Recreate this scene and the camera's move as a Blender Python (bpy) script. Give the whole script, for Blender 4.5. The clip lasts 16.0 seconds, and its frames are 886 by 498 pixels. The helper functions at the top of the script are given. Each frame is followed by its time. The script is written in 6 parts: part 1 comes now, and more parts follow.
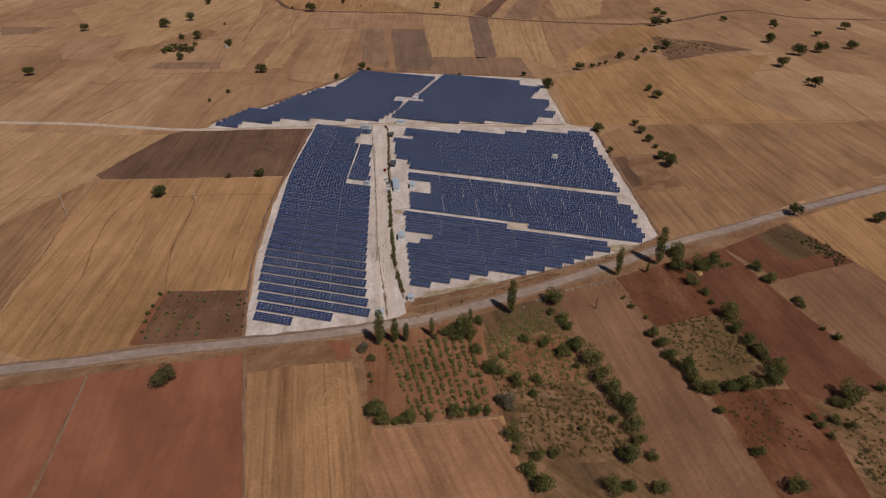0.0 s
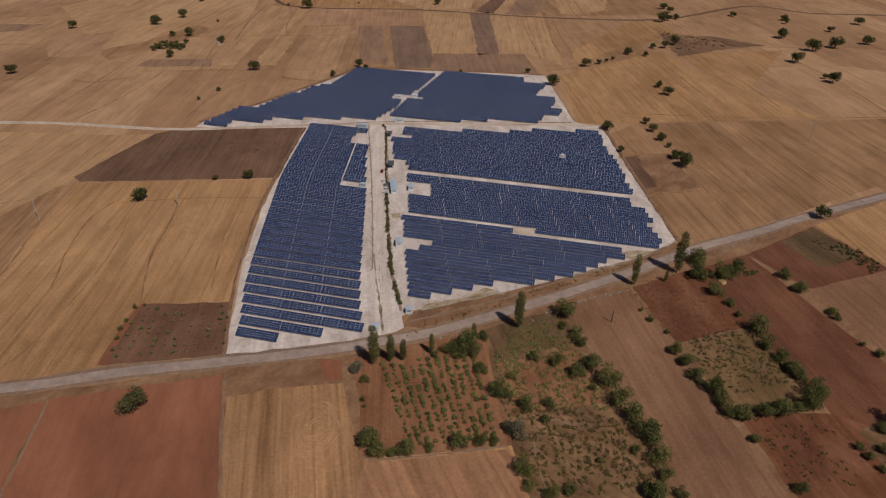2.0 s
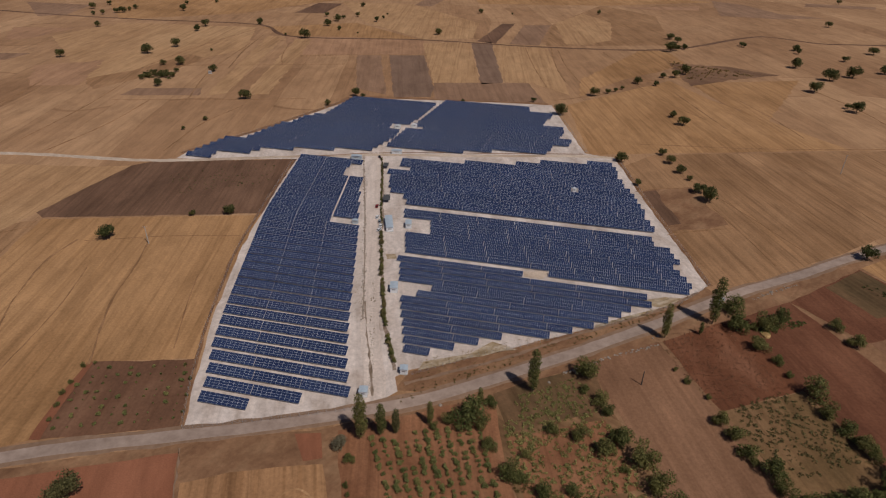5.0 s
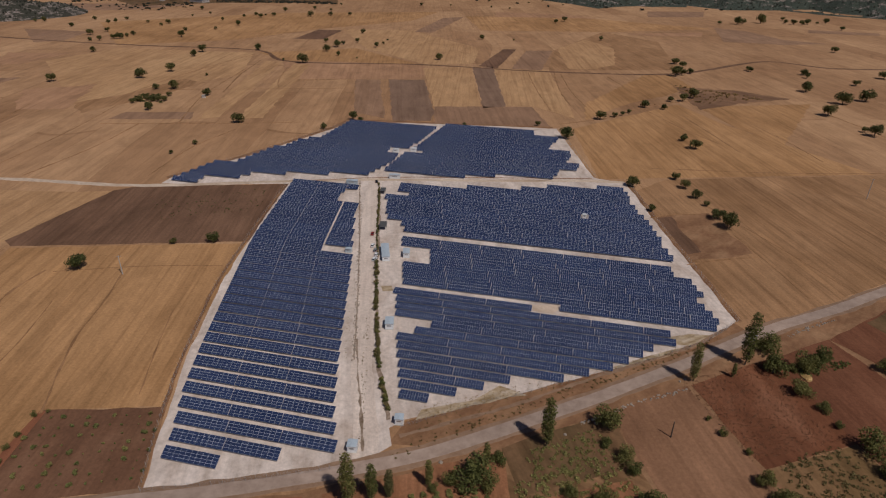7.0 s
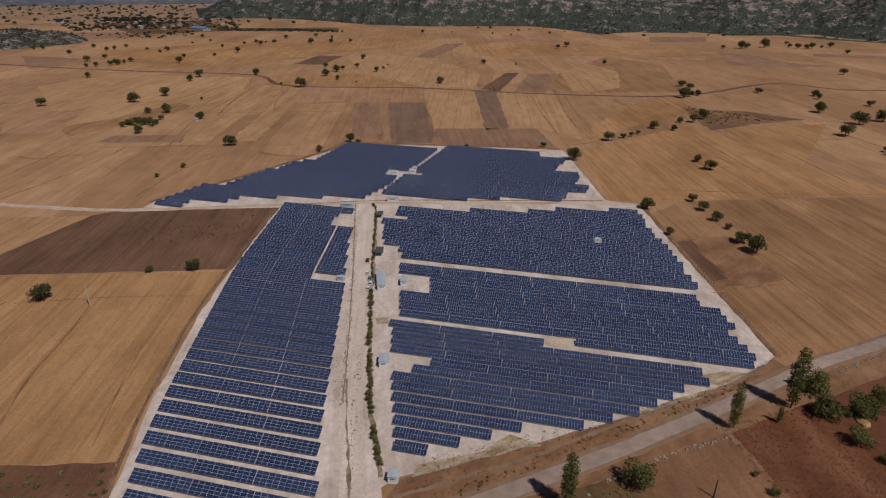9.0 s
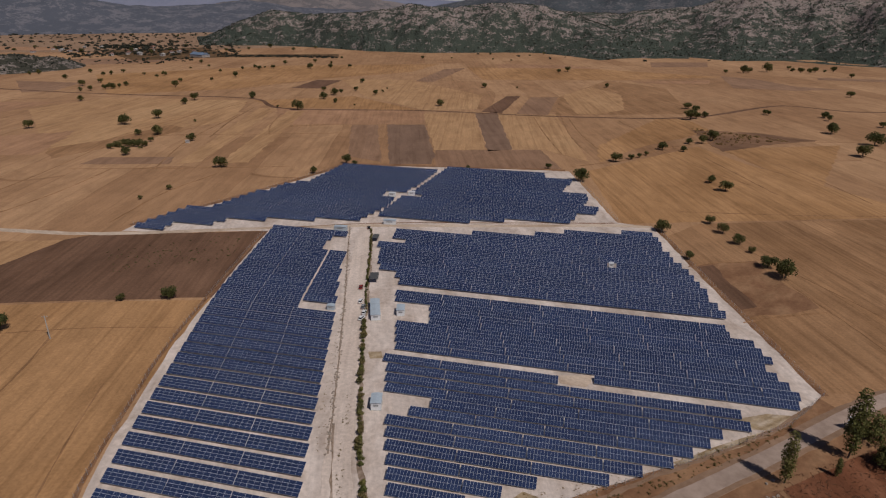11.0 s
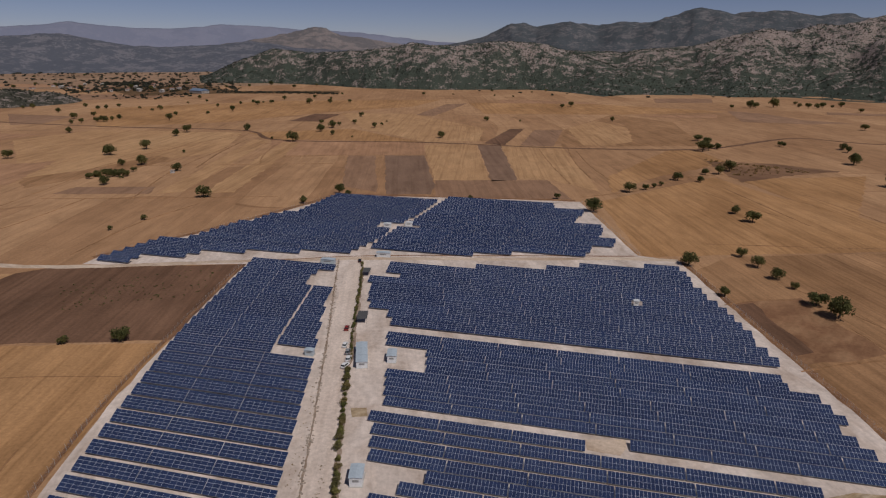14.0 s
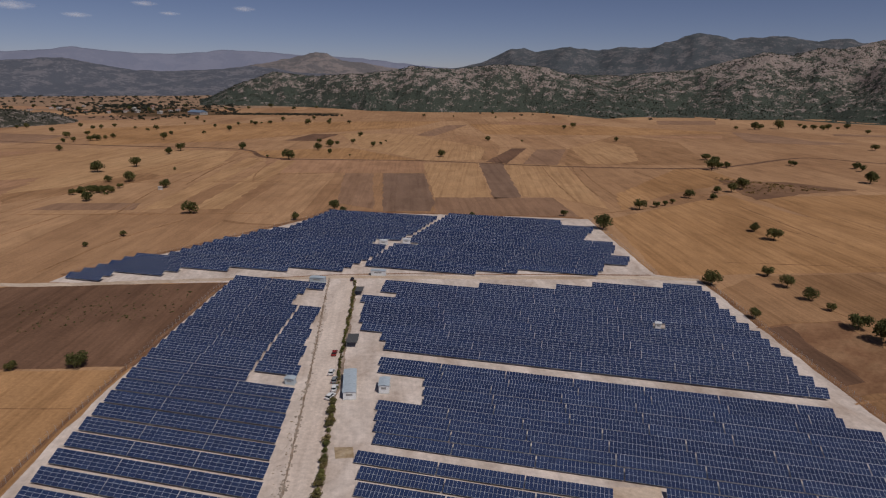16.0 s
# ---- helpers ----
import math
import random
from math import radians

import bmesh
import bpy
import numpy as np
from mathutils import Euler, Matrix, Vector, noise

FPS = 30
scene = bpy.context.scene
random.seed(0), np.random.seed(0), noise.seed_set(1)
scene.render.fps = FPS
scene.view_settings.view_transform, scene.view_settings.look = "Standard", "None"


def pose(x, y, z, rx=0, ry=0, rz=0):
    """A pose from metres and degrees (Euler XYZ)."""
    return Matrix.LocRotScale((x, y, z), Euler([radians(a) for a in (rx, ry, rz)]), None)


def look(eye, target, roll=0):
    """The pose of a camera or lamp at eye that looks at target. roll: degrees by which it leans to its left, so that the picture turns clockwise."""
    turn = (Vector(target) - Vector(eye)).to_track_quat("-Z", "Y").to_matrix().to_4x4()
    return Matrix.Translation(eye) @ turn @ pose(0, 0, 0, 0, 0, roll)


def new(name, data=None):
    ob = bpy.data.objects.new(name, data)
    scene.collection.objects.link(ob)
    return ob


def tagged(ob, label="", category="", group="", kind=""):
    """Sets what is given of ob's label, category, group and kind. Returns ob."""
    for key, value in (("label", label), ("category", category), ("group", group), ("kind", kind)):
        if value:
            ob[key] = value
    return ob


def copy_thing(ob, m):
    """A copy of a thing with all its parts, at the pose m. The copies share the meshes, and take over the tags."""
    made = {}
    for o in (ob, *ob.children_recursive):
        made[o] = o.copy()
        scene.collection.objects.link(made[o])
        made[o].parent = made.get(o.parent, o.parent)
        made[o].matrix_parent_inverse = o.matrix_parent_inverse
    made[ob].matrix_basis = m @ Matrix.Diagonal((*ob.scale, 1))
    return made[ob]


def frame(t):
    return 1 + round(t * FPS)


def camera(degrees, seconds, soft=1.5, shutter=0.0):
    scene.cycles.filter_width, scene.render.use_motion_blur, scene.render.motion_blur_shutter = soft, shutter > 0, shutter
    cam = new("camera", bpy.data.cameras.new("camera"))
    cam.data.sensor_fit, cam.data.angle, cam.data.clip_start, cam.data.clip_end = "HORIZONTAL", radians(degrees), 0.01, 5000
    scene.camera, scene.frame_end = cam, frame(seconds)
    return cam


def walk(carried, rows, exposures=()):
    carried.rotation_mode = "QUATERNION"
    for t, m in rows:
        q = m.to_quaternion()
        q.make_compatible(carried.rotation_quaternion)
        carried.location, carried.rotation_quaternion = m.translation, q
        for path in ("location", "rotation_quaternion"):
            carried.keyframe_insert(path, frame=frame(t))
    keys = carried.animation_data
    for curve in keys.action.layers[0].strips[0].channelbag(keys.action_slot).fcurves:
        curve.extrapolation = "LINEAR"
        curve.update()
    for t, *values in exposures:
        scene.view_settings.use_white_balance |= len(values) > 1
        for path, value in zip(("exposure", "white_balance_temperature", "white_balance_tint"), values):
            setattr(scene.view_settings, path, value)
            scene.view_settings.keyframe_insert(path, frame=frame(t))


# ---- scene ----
cam = camera(72.0, 16.0, 1.2)
PATH = [
    (0, (62.002, -242.097, 191.99), (61.688, -240.446, 190.906), 1.3),
    (0.5, (61.031, -236.404, 189.387), (60.716, -234.753, 188.302), 1.2),
    (1, (59.543, -230.529, 186.434), (59.228, -228.878, 185.351), 1.2),
    (1.5, (58.506, -224.387, 183.177), (58.189, -222.736, 182.094), 1.2),
    (2, (57.502, -218.342, 180.101), (57.184, -216.69, 179.021), 1.1),
    (2.5, (56.079, -212.712, 178.007), (55.761, -211.055, 176.932), 1.2),
    (3, (55.274, -206.644, 175.284), (54.952, -204.98, 174.223), 1.2),
    (3.5, (53.98, -200.371, 172.409), (53.656, -198.696, 171.366), 1.2),
    (4, (52.918, -194.097, 169.697), (52.59, -192.412, 168.671), 1.1),
    (6.5, (46.604, -164.111, 155.759), (46.264, -162.374, 154.827), 1.2),
    (7, (45.688, -157.756, 152.349), (45.342, -156.009, 151.438), 1.0),
    (7.5, (44.682, -151.315, 149.136), (44.332, -149.559, 148.246), 0.9),
    (8, (43.698, -144.776, 145.532), (43.341, -143.01, 144.664), 0.8),
    (8.5, (42.422, -138.559, 142.535), (42.063, -136.785, 141.686), 0.7),
    (9, (41.334, -132.555, 139.142), (40.971, -130.771, 138.313), 0.6),
    (11.5, (35.138, -102.473, 124.437), (34.764, -100.648, 123.71), 0.5),
    (12, (34.245, -96.514, 121.703), (33.867, -94.682, 120.996), 0.5),
    (12.5, (33.324, -90.658, 119.245), (32.943, -88.819, 118.557), 0.5),
    (13, (32.025, -84.386, 116.163), (31.642, -82.54, 115.496), 0.5),
    (13.5, (30.983, -78.082, 113.378), (30.598, -76.229, 112.73), 0.5),
    (14, (29.683, -72.222, 110.459), (29.297, -70.363, 109.832), 0.5),
    (14.5, (28.533, -66.192, 107.542), (28.145, -64.327, 106.935), 0.5),
    (15, (27.271, -60.352, 104.598), (26.881, -58.48, 104.011), 0.5),
    (15.5, (26.024, -54.155, 101.52), (25.632, -52.277, 100.955), 0.5),
    (16, (24.745, -48.193, 98.581), (24.353, -46.311, 98.032), 0.6),
]
walk(cam, [(t, look(eye, target, roll)) for t, eye, target, roll in PATH], [(0.0, -0.35, 6300, 12), (16.0, -0.4, 6200, 12)])

# ---- light and air ----
SUN_ELEV, SUN_AZ = radians(56), math.atan2(8.5, -6.7)
world = bpy.data.worlds.new("world")
scene.world = world
world.use_nodes = True
wn = world.node_tree
sky = wn.nodes.new("ShaderNodeTexSky")
sky.sky_type = "NISHITA"
sky.sun_disc = False
sky.sun_elevation, sky.sun_rotation = SUN_ELEV, SUN_AZ
sky.air_density, sky.dust_density, sky.ozone_density, sky.altitude = 0.7, 0.6, 3.0, 2200
wn.nodes["Background"].inputs["Strength"].default_value = 0.054
warm = wn.nodes.new("ShaderNodeMix")
warm.data_type, warm.blend_type = "RGBA", "MULTIPLY"
warm.inputs[0].default_value, warm.inputs[7].default_value = 1.0, (1.2, 0.97, 0.97, 1)
wn.links.new(sky.outputs[0], warm.inputs[6])
wn.links.new(warm.outputs[2], wn.nodes["Background"].inputs["Color"])
sun = new("sun", bpy.data.lights.new("sun", "SUN"))
sun.data.energy, sun.data.angle, sun.data.color = 3.6, radians(0.53), (1.0, 0.93, 0.84)
sun.matrix_world = look((8.5 * 20, -6.7 * 20, 10.8 * 20 * math.tan(SUN_ELEV)), (0, 0, 0))

# ---- materials ----


def nodes_of(name):
    m = bpy.data.materials.new(name)
    m.use_nodes = True
    return m, m.node_tree, m.node_tree.nodes["Principled BSDF"]


def ramp(nt, fac, stops):
    r = nt.nodes.new("ShaderNodeValToRGB")
    el = r.color_ramp.elements
    while len(el) < len(stops):
        el.new(0.5)
    for e, (p, c) in zip(el, stops):
        e.position, e.color = p, (*c, 1)
    nt.links.new(fac, r.inputs[0])
    return r.outputs[0]


def noise_of(nt, vec, scale, detail=4.0, rough=0.55, dist=0.0):
    n = nt.nodes.new("ShaderNodeTexNoise")
    n.inputs["Scale"].default_value, n.inputs["Detail"].default_value = scale, detail
    n.inputs["Roughness"].default_value, n.inputs["Distortion"].default_value = rough, dist
    nt.links.new(vec, n.inputs["Vector"])
    return n.outputs["Fac"]


def mapped(nt, angle=0.0, scale=(1, 1, 1)):
    t = nt.nodes.new("ShaderNodeTexCoord")
    a = nt.nodes.new("ShaderNodeMapping")
    a.inputs["Rotation"].default_value = (0, 0, radians(angle))
    nt.links.new(t.outputs["Object"], a.inputs["Vector"])
    b = nt.nodes.new("ShaderNodeMapping")
    b.inputs["Scale"].default_value = scale
    nt.links.new(a.outputs[0], b.inputs["Vector"])
    return b.outputs[0]


def mix(nt, fac, a, b, kind="MIX"):
    m = nt.nodes.new("ShaderNodeMix")
    m.data_type, m.blend_type = "RGBA", kind
    for v, s in ((fac, m.inputs[0]), (a, m.inputs[6]), (b, m.inputs[7])):
        if isinstance(v, (int, float)):
            s.default_value = v
        elif isinstance(v, tuple):
            s.default_value = (*v, 1)
        else:
            nt.links.new(v, s)
    return m.outputs[2]


def bump(nt, bsdf, height, strength=0.4, distance=0.1):
    b = nt.nodes.new("ShaderNodeBump")
    b.inputs["Strength"].default_value, b.inputs["Distance"].default_value = strength, distance
    nt.links.new(height, b.inputs["Height"])
    nt.links.new(b.outputs[0], bsdf.inputs["Normal"])


def soil(name, low, mid, high, angle=0.0, spacing=3.0, lines=0.5, patch=0.012, rough=0.95, relief=0.15, plots=False, clod=0.8, swirl=None):
    """Earth or stubble: broad patches, lines along the way it was worked, fine grain."""
    m, nt, p = nodes_of(name)
    broad = noise_of(nt, mapped(nt, angle + 8, (1, 0.55, 1)), patch, 5, 0.6, 0.4)
    streak = noise_of(nt, mapped(nt, angle, (1 / spacing, 0.02, 1)), 1.0, 5, 0.66, 0.25)
    rut = noise_of(nt, mapped(nt, angle, (0.085, 0.002, 1)), 1.0, 2, 0.5)
    grain = noise_of(nt, mapped(nt, 0, (1, 1, 1)), clod, 6, 0.72)
    base = ramp(nt, broad, ((0.34, low), (0.5, mid), (0.66, high)))
    s = ramp(nt, streak, ((0.34, (0.7, 0.68, 0.66)), (0.5, (1, 1, 1)), (0.66, (1.24, 1.23, 1.2))))
    c = mix(nt, lines, base, s, "MULTIPLY")
    r = ramp(nt, rut, ((0.3, (0.8, 0.78, 0.76)), (0.4, (1, 1, 1)), (0.64, (1.0, 1.0, 1.0)), (0.74, (1.12, 1.11, 1.08))))
    c = mix(nt, lines, c, r, "MULTIPLY")
    if swirl:
        t = nt.nodes.new("ShaderNodeTexCoord")
        sh = nt.nodes.new("ShaderNodeMapping")
        sh.vector_type = "TEXTURE"
        sh.inputs["Location"].default_value, sh.inputs["Rotation"].default_value, sh.inputs["Scale"].default_value = (*swirl, 0), (0, 0, radians(25)), (13, 22, 1)
        nt.links.new(t.outputs["Object"], sh.inputs["Vector"])
        wv, gr = nt.nodes.new("ShaderNodeTexWave"), nt.nodes.new("ShaderNodeTexGradient")
        wv.wave_type, wv.rings_direction, gr.gradient_type = "RINGS", "Z", "SPHERICAL"
        wv.inputs["Scale"].default_value, wv.inputs["Distortion"].default_value, wv.inputs["Detail"].default_value = 1.5, 9.0, 5
        nt.links.new(sh.outputs[0], wv.inputs["Vector"])
        nt.links.new(sh.outputs[0], gr.inputs["Vector"])
        k = ramp(nt, gr.outputs["Fac"], ((0.02, (0, 0, 0)), (0.4, (0.7, 0.7, 0.7))))
        c = mix(nt, k, c, mix(nt, 1.0, base, ramp(nt, wv.outputs["Fac"], ((0.2, (0.95, 0.945, 0.94)), (0.8, (1.09, 1.085, 1.07)))), "MULTIPLY"))
    # long thin wheel lines, and soft blotches of thinner straw
    wheel = noise_of(nt, mapped(nt, angle + 1, (0.11, 0.0016, 1)), 1.0, 2, 0.4)
    c = mix(nt, min(1.0, lines * 1.6), c, ramp(nt, wheel, ((0.455, (1, 1, 1)), (0.49, (0.82, 0.8, 0.78)), (0.51, (0.82, 0.8, 0.78)), (0.545, (1, 1, 1)))), "MULTIPLY")
    blotch = noise_of(nt, mapped(nt, angle, (1, 0.5, 1)), 0.06, 6, 0.7, 0.6)
    c = mix(nt, 0.8, c, ramp(nt, blotch, ((0.36, (0.84, 0.83, 0.82)), (0.5, (1, 1, 1)), (0.64, (1.14, 1.14, 1.14)))), "MULTIPLY")
    if plots:
        # long narrow holdings, each in its own tint, with dark balks between
        warp = nt.nodes.new("ShaderNodeTexNoise")
        warp.inputs["Scale"].default_value, warp.inputs["Detail"].default_value = 0.0035, 2
        tc = nt.nodes.new("ShaderNodeTexCoord")
        nt.links.new(tc.outputs["Object"], warp.inputs["Vector"])
        sc, ad = nt.nodes.new("ShaderNodeVectorMath"), nt.nodes.new("ShaderNodeVectorMath")
        sc.operation, ad.operation = "SCALE", "ADD"
        sc.inputs["Scale"].default_value = 0.9
        nt.links.new(warp.outputs["Color"], sc.inputs[0])
        nt.links.new(mapped(nt, angle - 90, (1 / 310, 1 / 48, 1)), ad.inputs[0])
        nt.links.new(sc.outputs[0], ad.inputs[1])
        w = nt.nodes.new("ShaderNodeTexBrick")
        w.offset, w.squash = 0.37, 1.0
        for key, val in (("Scale", 1.0), ("Mortar Size", 0.007), ("Mortar Smooth", 0.6), ("Brick Width", 1.0), ("Row Height", 1.0)):
            w.inputs[key].default_value = val
        w.inputs["Color1"].default_value, w.inputs["Color2"].default_value, w.inputs["Mortar"].default_value = (0.87, 0.84, 0.83, 1), (1.12, 1.14, 1.16, 1), (0.78, 0.74, 0.72, 1)
        nt.links.new(ad.outputs[0], w.inputs["Vector"])
        c = mix(nt, 1.0, c, w.outputs["Color"], "MULTIPLY")
    g = ramp(nt, grain, ((0.3, (0.66, 0.65, 0.64)), (0.5, (1, 1, 1)), (0.7, (1.34, 1.34, 1.34))))
    c = mix(nt, 0.55, c, g, "MULTIPLY")
    nt.links.new(c, p.inputs["Base Color"])
    p.inputs["Roughness"].default_value = rough
    p.inputs["Specular IOR Level"].default_value = 0.15
    bump(nt, p, grain, 0.5, relief)
    return m


def speckled(name, low, high, scale, rough=0.9, relief=0.03, spec=0.3, metal=0.0):
    m, nt, p = nodes_of(name)
    v = mapped(nt)
    a, b = noise_of(nt, v, scale, 5, 0.65), noise_of(nt, v, scale * 0.07, 3, 0.5)
    c = mix(nt, 0.6, ramp(nt, a, ((0.3, low), (0.7, high))), ramp(nt, b, ((0.3, (0.72, 0.72, 0.72)), (0.7, (1.2, 1.2, 1.2)))), "MULTIPLY")
    nt.links.new(c, p.inputs["Base Color"])
    p.inputs["Roughness"].default_value, p.inputs["Metallic"].default_value = rough, metal
    p.inputs["Specular IOR Level"].default_value = spec
    if relief:
        bump(nt, p, a, 0.4, relief)
    return m


def leafy(name, dark, light):
    m, nt, p = nodes_of(name)
    geo, inf = nt.nodes.new("ShaderNodeNewGeometry"), nt.nodes.new("ShaderNodeObjectInfo")
    c = ramp(nt, geo.outputs["Random Per Island"], ((0.0, dark), (1.0, light)))
    v = ramp(nt, inf.outputs["Random"], ((0.0, (0.72, 0.78, 0.7)), (1.0, (1.25, 1.15, 1.1))))
    col = mix(nt, 1.0, c, v, "MULTIPLY")
    nt.links.new(col, p.inputs["Base Color"])
    p.inputs["Roughness"].default_value = 0.7
    p.inputs["Specular IOR Level"].default_value = 0.2
    tr, both = nt.nodes.new("ShaderNodeBsdfTranslucent"), nt.nodes.new("ShaderNodeMixShader")
    both.inputs[0].default_value = 0.4
    nt.links.new(col, tr.inputs["Color"])
    nt.links.new(p.outputs[0], both.inputs[1])
    nt.links.new(tr.outputs[0], both.inputs[2])
    nt.links.new(both.outputs[0], nt.nodes["Material Output"].inputs["Surface"])
    return m


# Stubble with a little distance haze put into the colour as extra blue.
STUBBLE = ((0.3, 0.168, 0.086), (0.355, 0.205, 0.107), (0.41, 0.244, 0.13))
M_GROUND = soil("stubble_plain", *STUBBLE, -14, 5.0, 0.32, 0.006, plots=True)
M_GOLD_A = soil("stubble_gold", (0.298, 0.159, 0.069), (0.358, 0.196, 0.088), (0.42, 0.236, 0.11), -15, 2.6, 0.5, 0.012)
M_GOLD_B = soil("stubble_pale", (0.355, 0.203, 0.1), (0.4, 0.235, 0.118), (0.445, 0.27, 0.138), -9, 3.0, 0.45, 0.01)
M_GOLD_C = soil("stubble_tan", (0.185, 0.094, 0.052), (0.217, 0.112, 0.062), (0.25, 0.132, 0.074), -20, 1.8, 0.35, 0.03)
M_GOLD_D = soil("stubble_mown", (0.25, 0.136, 0.065), (0.291, 0.161, 0.08), (0.34, 0.194, 0.099), -18, 2.0, 0.6, 0.02)
M_GOLD_S = soil("stubble_circled", (0.3, 0.158, 0.075), (0.365, 0.196, 0.093), (0.43, 0.238, 0.115), -23, 2.0, 0.8, 0.02, swirl=(-17.2, -74.2))
M_GOLD_R = soil("stubble_reddish", (0.275, 0.137, 0.072), (0.325, 0.164, 0.086), (0.38, 0.196, 0.103), -35, 2.4, 0.5, 0.05)
M_FALLOW = soil("fallow_brown", (0.115, 0.063, 0.038), (0.145, 0.079, 0.048), (0.18, 0.1, 0.061), -15, 2.2, 0.5, 0.02)
M_FALLOW_FAR = soil("fallow_grey", (0.232, 0.134, 0.081), (0.262, 0.153, 0.093), (0.292, 0.174, 0.106), -16, 5.0, 0.4, 0.01)
M_FALLOW_GREY = soil("fallow_ash", (0.178, 0.109, 0.073), (0.2, 0.123, 0.082), (0.222, 0.138, 0.093), -16, 5.0, 0.35, 0.01)
M_FALLOW_TAN = soil("fallow_tan", (0.3, 0.166, 0.092), (0.34, 0.19, 0.106), (0.38, 0.215, 0.121), -16, 5.0, 0.35, 0.01)
M_PLAIN_FAR = soil("village_stubble", (0.235, 0.148, 0.092), (0.285, 0.182, 0.114), (0.33, 0.215, 0.138), -30, 9.0, 0.4, 0.004)
M_HOLLOW = soil("hollow_earth", (0.15, 0.083, 0.048), (0.19, 0.105, 0.06), (0.24, 0.135, 0.076), -60, 3.0, 0.4, 0.03)
M_TRACK = soil("trodden_stubble", (0.22, 0.117, 0.056), (0.265, 0.143, 0.069), (0.32, 0.175, 0.085), -15, 2.0, 0.5, 0.15)
M_RED = soil("red_earth", (0.2, 0.077, 0.041), (0.25, 0.098, 0.052), (0.3, 0.123, 0.067), -23, 3.0, 0.16, 0.025, clod=2.2)
M_RED_PLOUGH = soil("red_ploughed_earth", (0.12, 0.045, 0.022), (0.158, 0.061, 0.03), (0.21, 0.092, 0.05), -20, 0.9, 0.4, 0.06, relief=0.4, clod=0.5)
M_RED_LONG = soil("red_tilled_earth", (0.11, 0.043, 0.023), (0.14, 0.055, 0.029), (0.185, 0.078, 0.042), -20, 1.2, 0.3, 0.03)
M_ORCHARD = soil("orchard_earth", (0.2, 0.087, 0.043), (0.245, 0.111, 0.056), (0.28, 0.136, 0.07), -15, 1.6, 0.5, 0.06)
M_SAPLING = soil("sapling_earth", (0.125, 0.062, 0.036), (0.155, 0.077, 0.044), (0.185, 0.096, 0.056), -12, 3.0, 0.4, 0.05)
M_SCRUB = soil("scrub_ground", (0.135, 0.077, 0.036), (0.19, 0.106, 0.052), (0.27, 0.15, 0.077), -60, 2.4, 0.5, 0.12, clod=0.35)
M_VINE = soil("vineyard_ground", (0.135, 0.081, 0.035), (0.18, 0.104, 0.048), (0.22, 0.125, 0.061), -20, 2.2, 0.5, 0.05)
M_DARKGREEN = soil("weedy_ground", (0.085, 0.056, 0.026), (0.125, 0.074, 0.036), (0.165, 0.092, 0.047), -30, 2.2, 0.5, 0.04, clod=0.4)
M_VERGE = soil("verge_earth", (0.175, 0.088, 0.046), (0.23, 0.122, 0.064), (0.28, 0.16, 0.086), 30, 1.4, 0.12, 0.1, clod=0.5)
M_YARD = soil("crushed_limestone", (0.45, 0.36, 0.3), (0.56, 0.47, 0.41), (0.62, 0.53, 0.47), -20, 1.5, 0.2, 0.09, clod=0.45)
M_DRIVE = soil("gravel_track", (0.52, 0.42, 0.355), (0.58, 0.48, 0.41), (0.62, 0.52, 0.45), -17, 1.6, 0.22, 0.03)
M_DIRT = soil("pale_dirt_track", (0.4, 0.295, 0.21), (0.49, 0.38, 0.29), (0.57, 0.46, 0.36), -72, 1.0, 0.3, 0.05)
M_ROAD = speckled("worn_asphalt", (0.255, 0.182, 0.14), (0.385, 0.29, 0.232), 0.22, 0.9, 0.02)
M_SHOULDER = speckled("road_shoulder", (0.2, 0.118, 0.071), (0.28, 0.178, 0.115), 0.3, 0.95, 0.03)
M_WEED = soil("dry_weeds", (0.27, 0.19, 0.105), (0.37, 0.28, 0.18), (0.48, 0.39, 0.3), 50, 2.0, 0.6, 0.3)
M_DITCH = soil("ditch_earth", (0.19, 0.135, 0.095), (0.27, 0.2, 0.15), (0.38, 0.3, 0.24), 19, 1.0, 0.5, 0.25)
M_STRAW_PALE = soil("pale_straw", (0.33, 0.18, 0.085), (0.39, 0.22, 0.106), (0.44, 0.255, 0.126), 20, 0.6, 0.4, 0.3)
M_STRAW = soil("yellow_straw", (0.3, 0.19, 0.075), (0.37, 0.24, 0.1), (0.45, 0.3, 0.135), 20, 0.5, 0.5, 0.8)
M_STONE = speckled("field_stone", (0.2, 0.16, 0.125), (0.36, 0.3, 0.245), 2.0, 0.9, 0.05)
M_LEAF = leafy("oak_leaves", (0.066, 0.07, 0.024), (0.17, 0.165, 0.06))
M_LEAF_GREEN = leafy("green_leaves", (0.092, 0.097, 0.03), (0.25, 0.24, 0.086))
M_LEAF_FRUIT = leafy("fruit_leaves", (0.14, 0.145, 0.048), (0.35, 0.34, 0.135))
M_LEAF_OLIVE = leafy("olive_leaves", (0.11, 0.096, 0.038), (0.26, 0.22, 0.1))
M_LEAF_GREY = leafy("grey_leaves", (0.135, 0.12, 0.075), (0.3, 0.265, 0.18))
M_LEAF_DRY = leafy("dry_leaves", (0.16, 0.112, 0.042), (0.33, 0.24, 0.108))
M_LEAF_HILL = leafy("scrub_leaves", (0.036, 0.041, 0.032), (0.085, 0.087, 0.066))
M_CLOD = leafy("red_clods", (0.26, 0.12, 0.07), (0.42, 0.24, 0.16))
M_BARK = speckled("bark", (0.06, 0.045, 0.032), (0.14, 0.11, 0.085), 4.0, 0.9, 0.03)
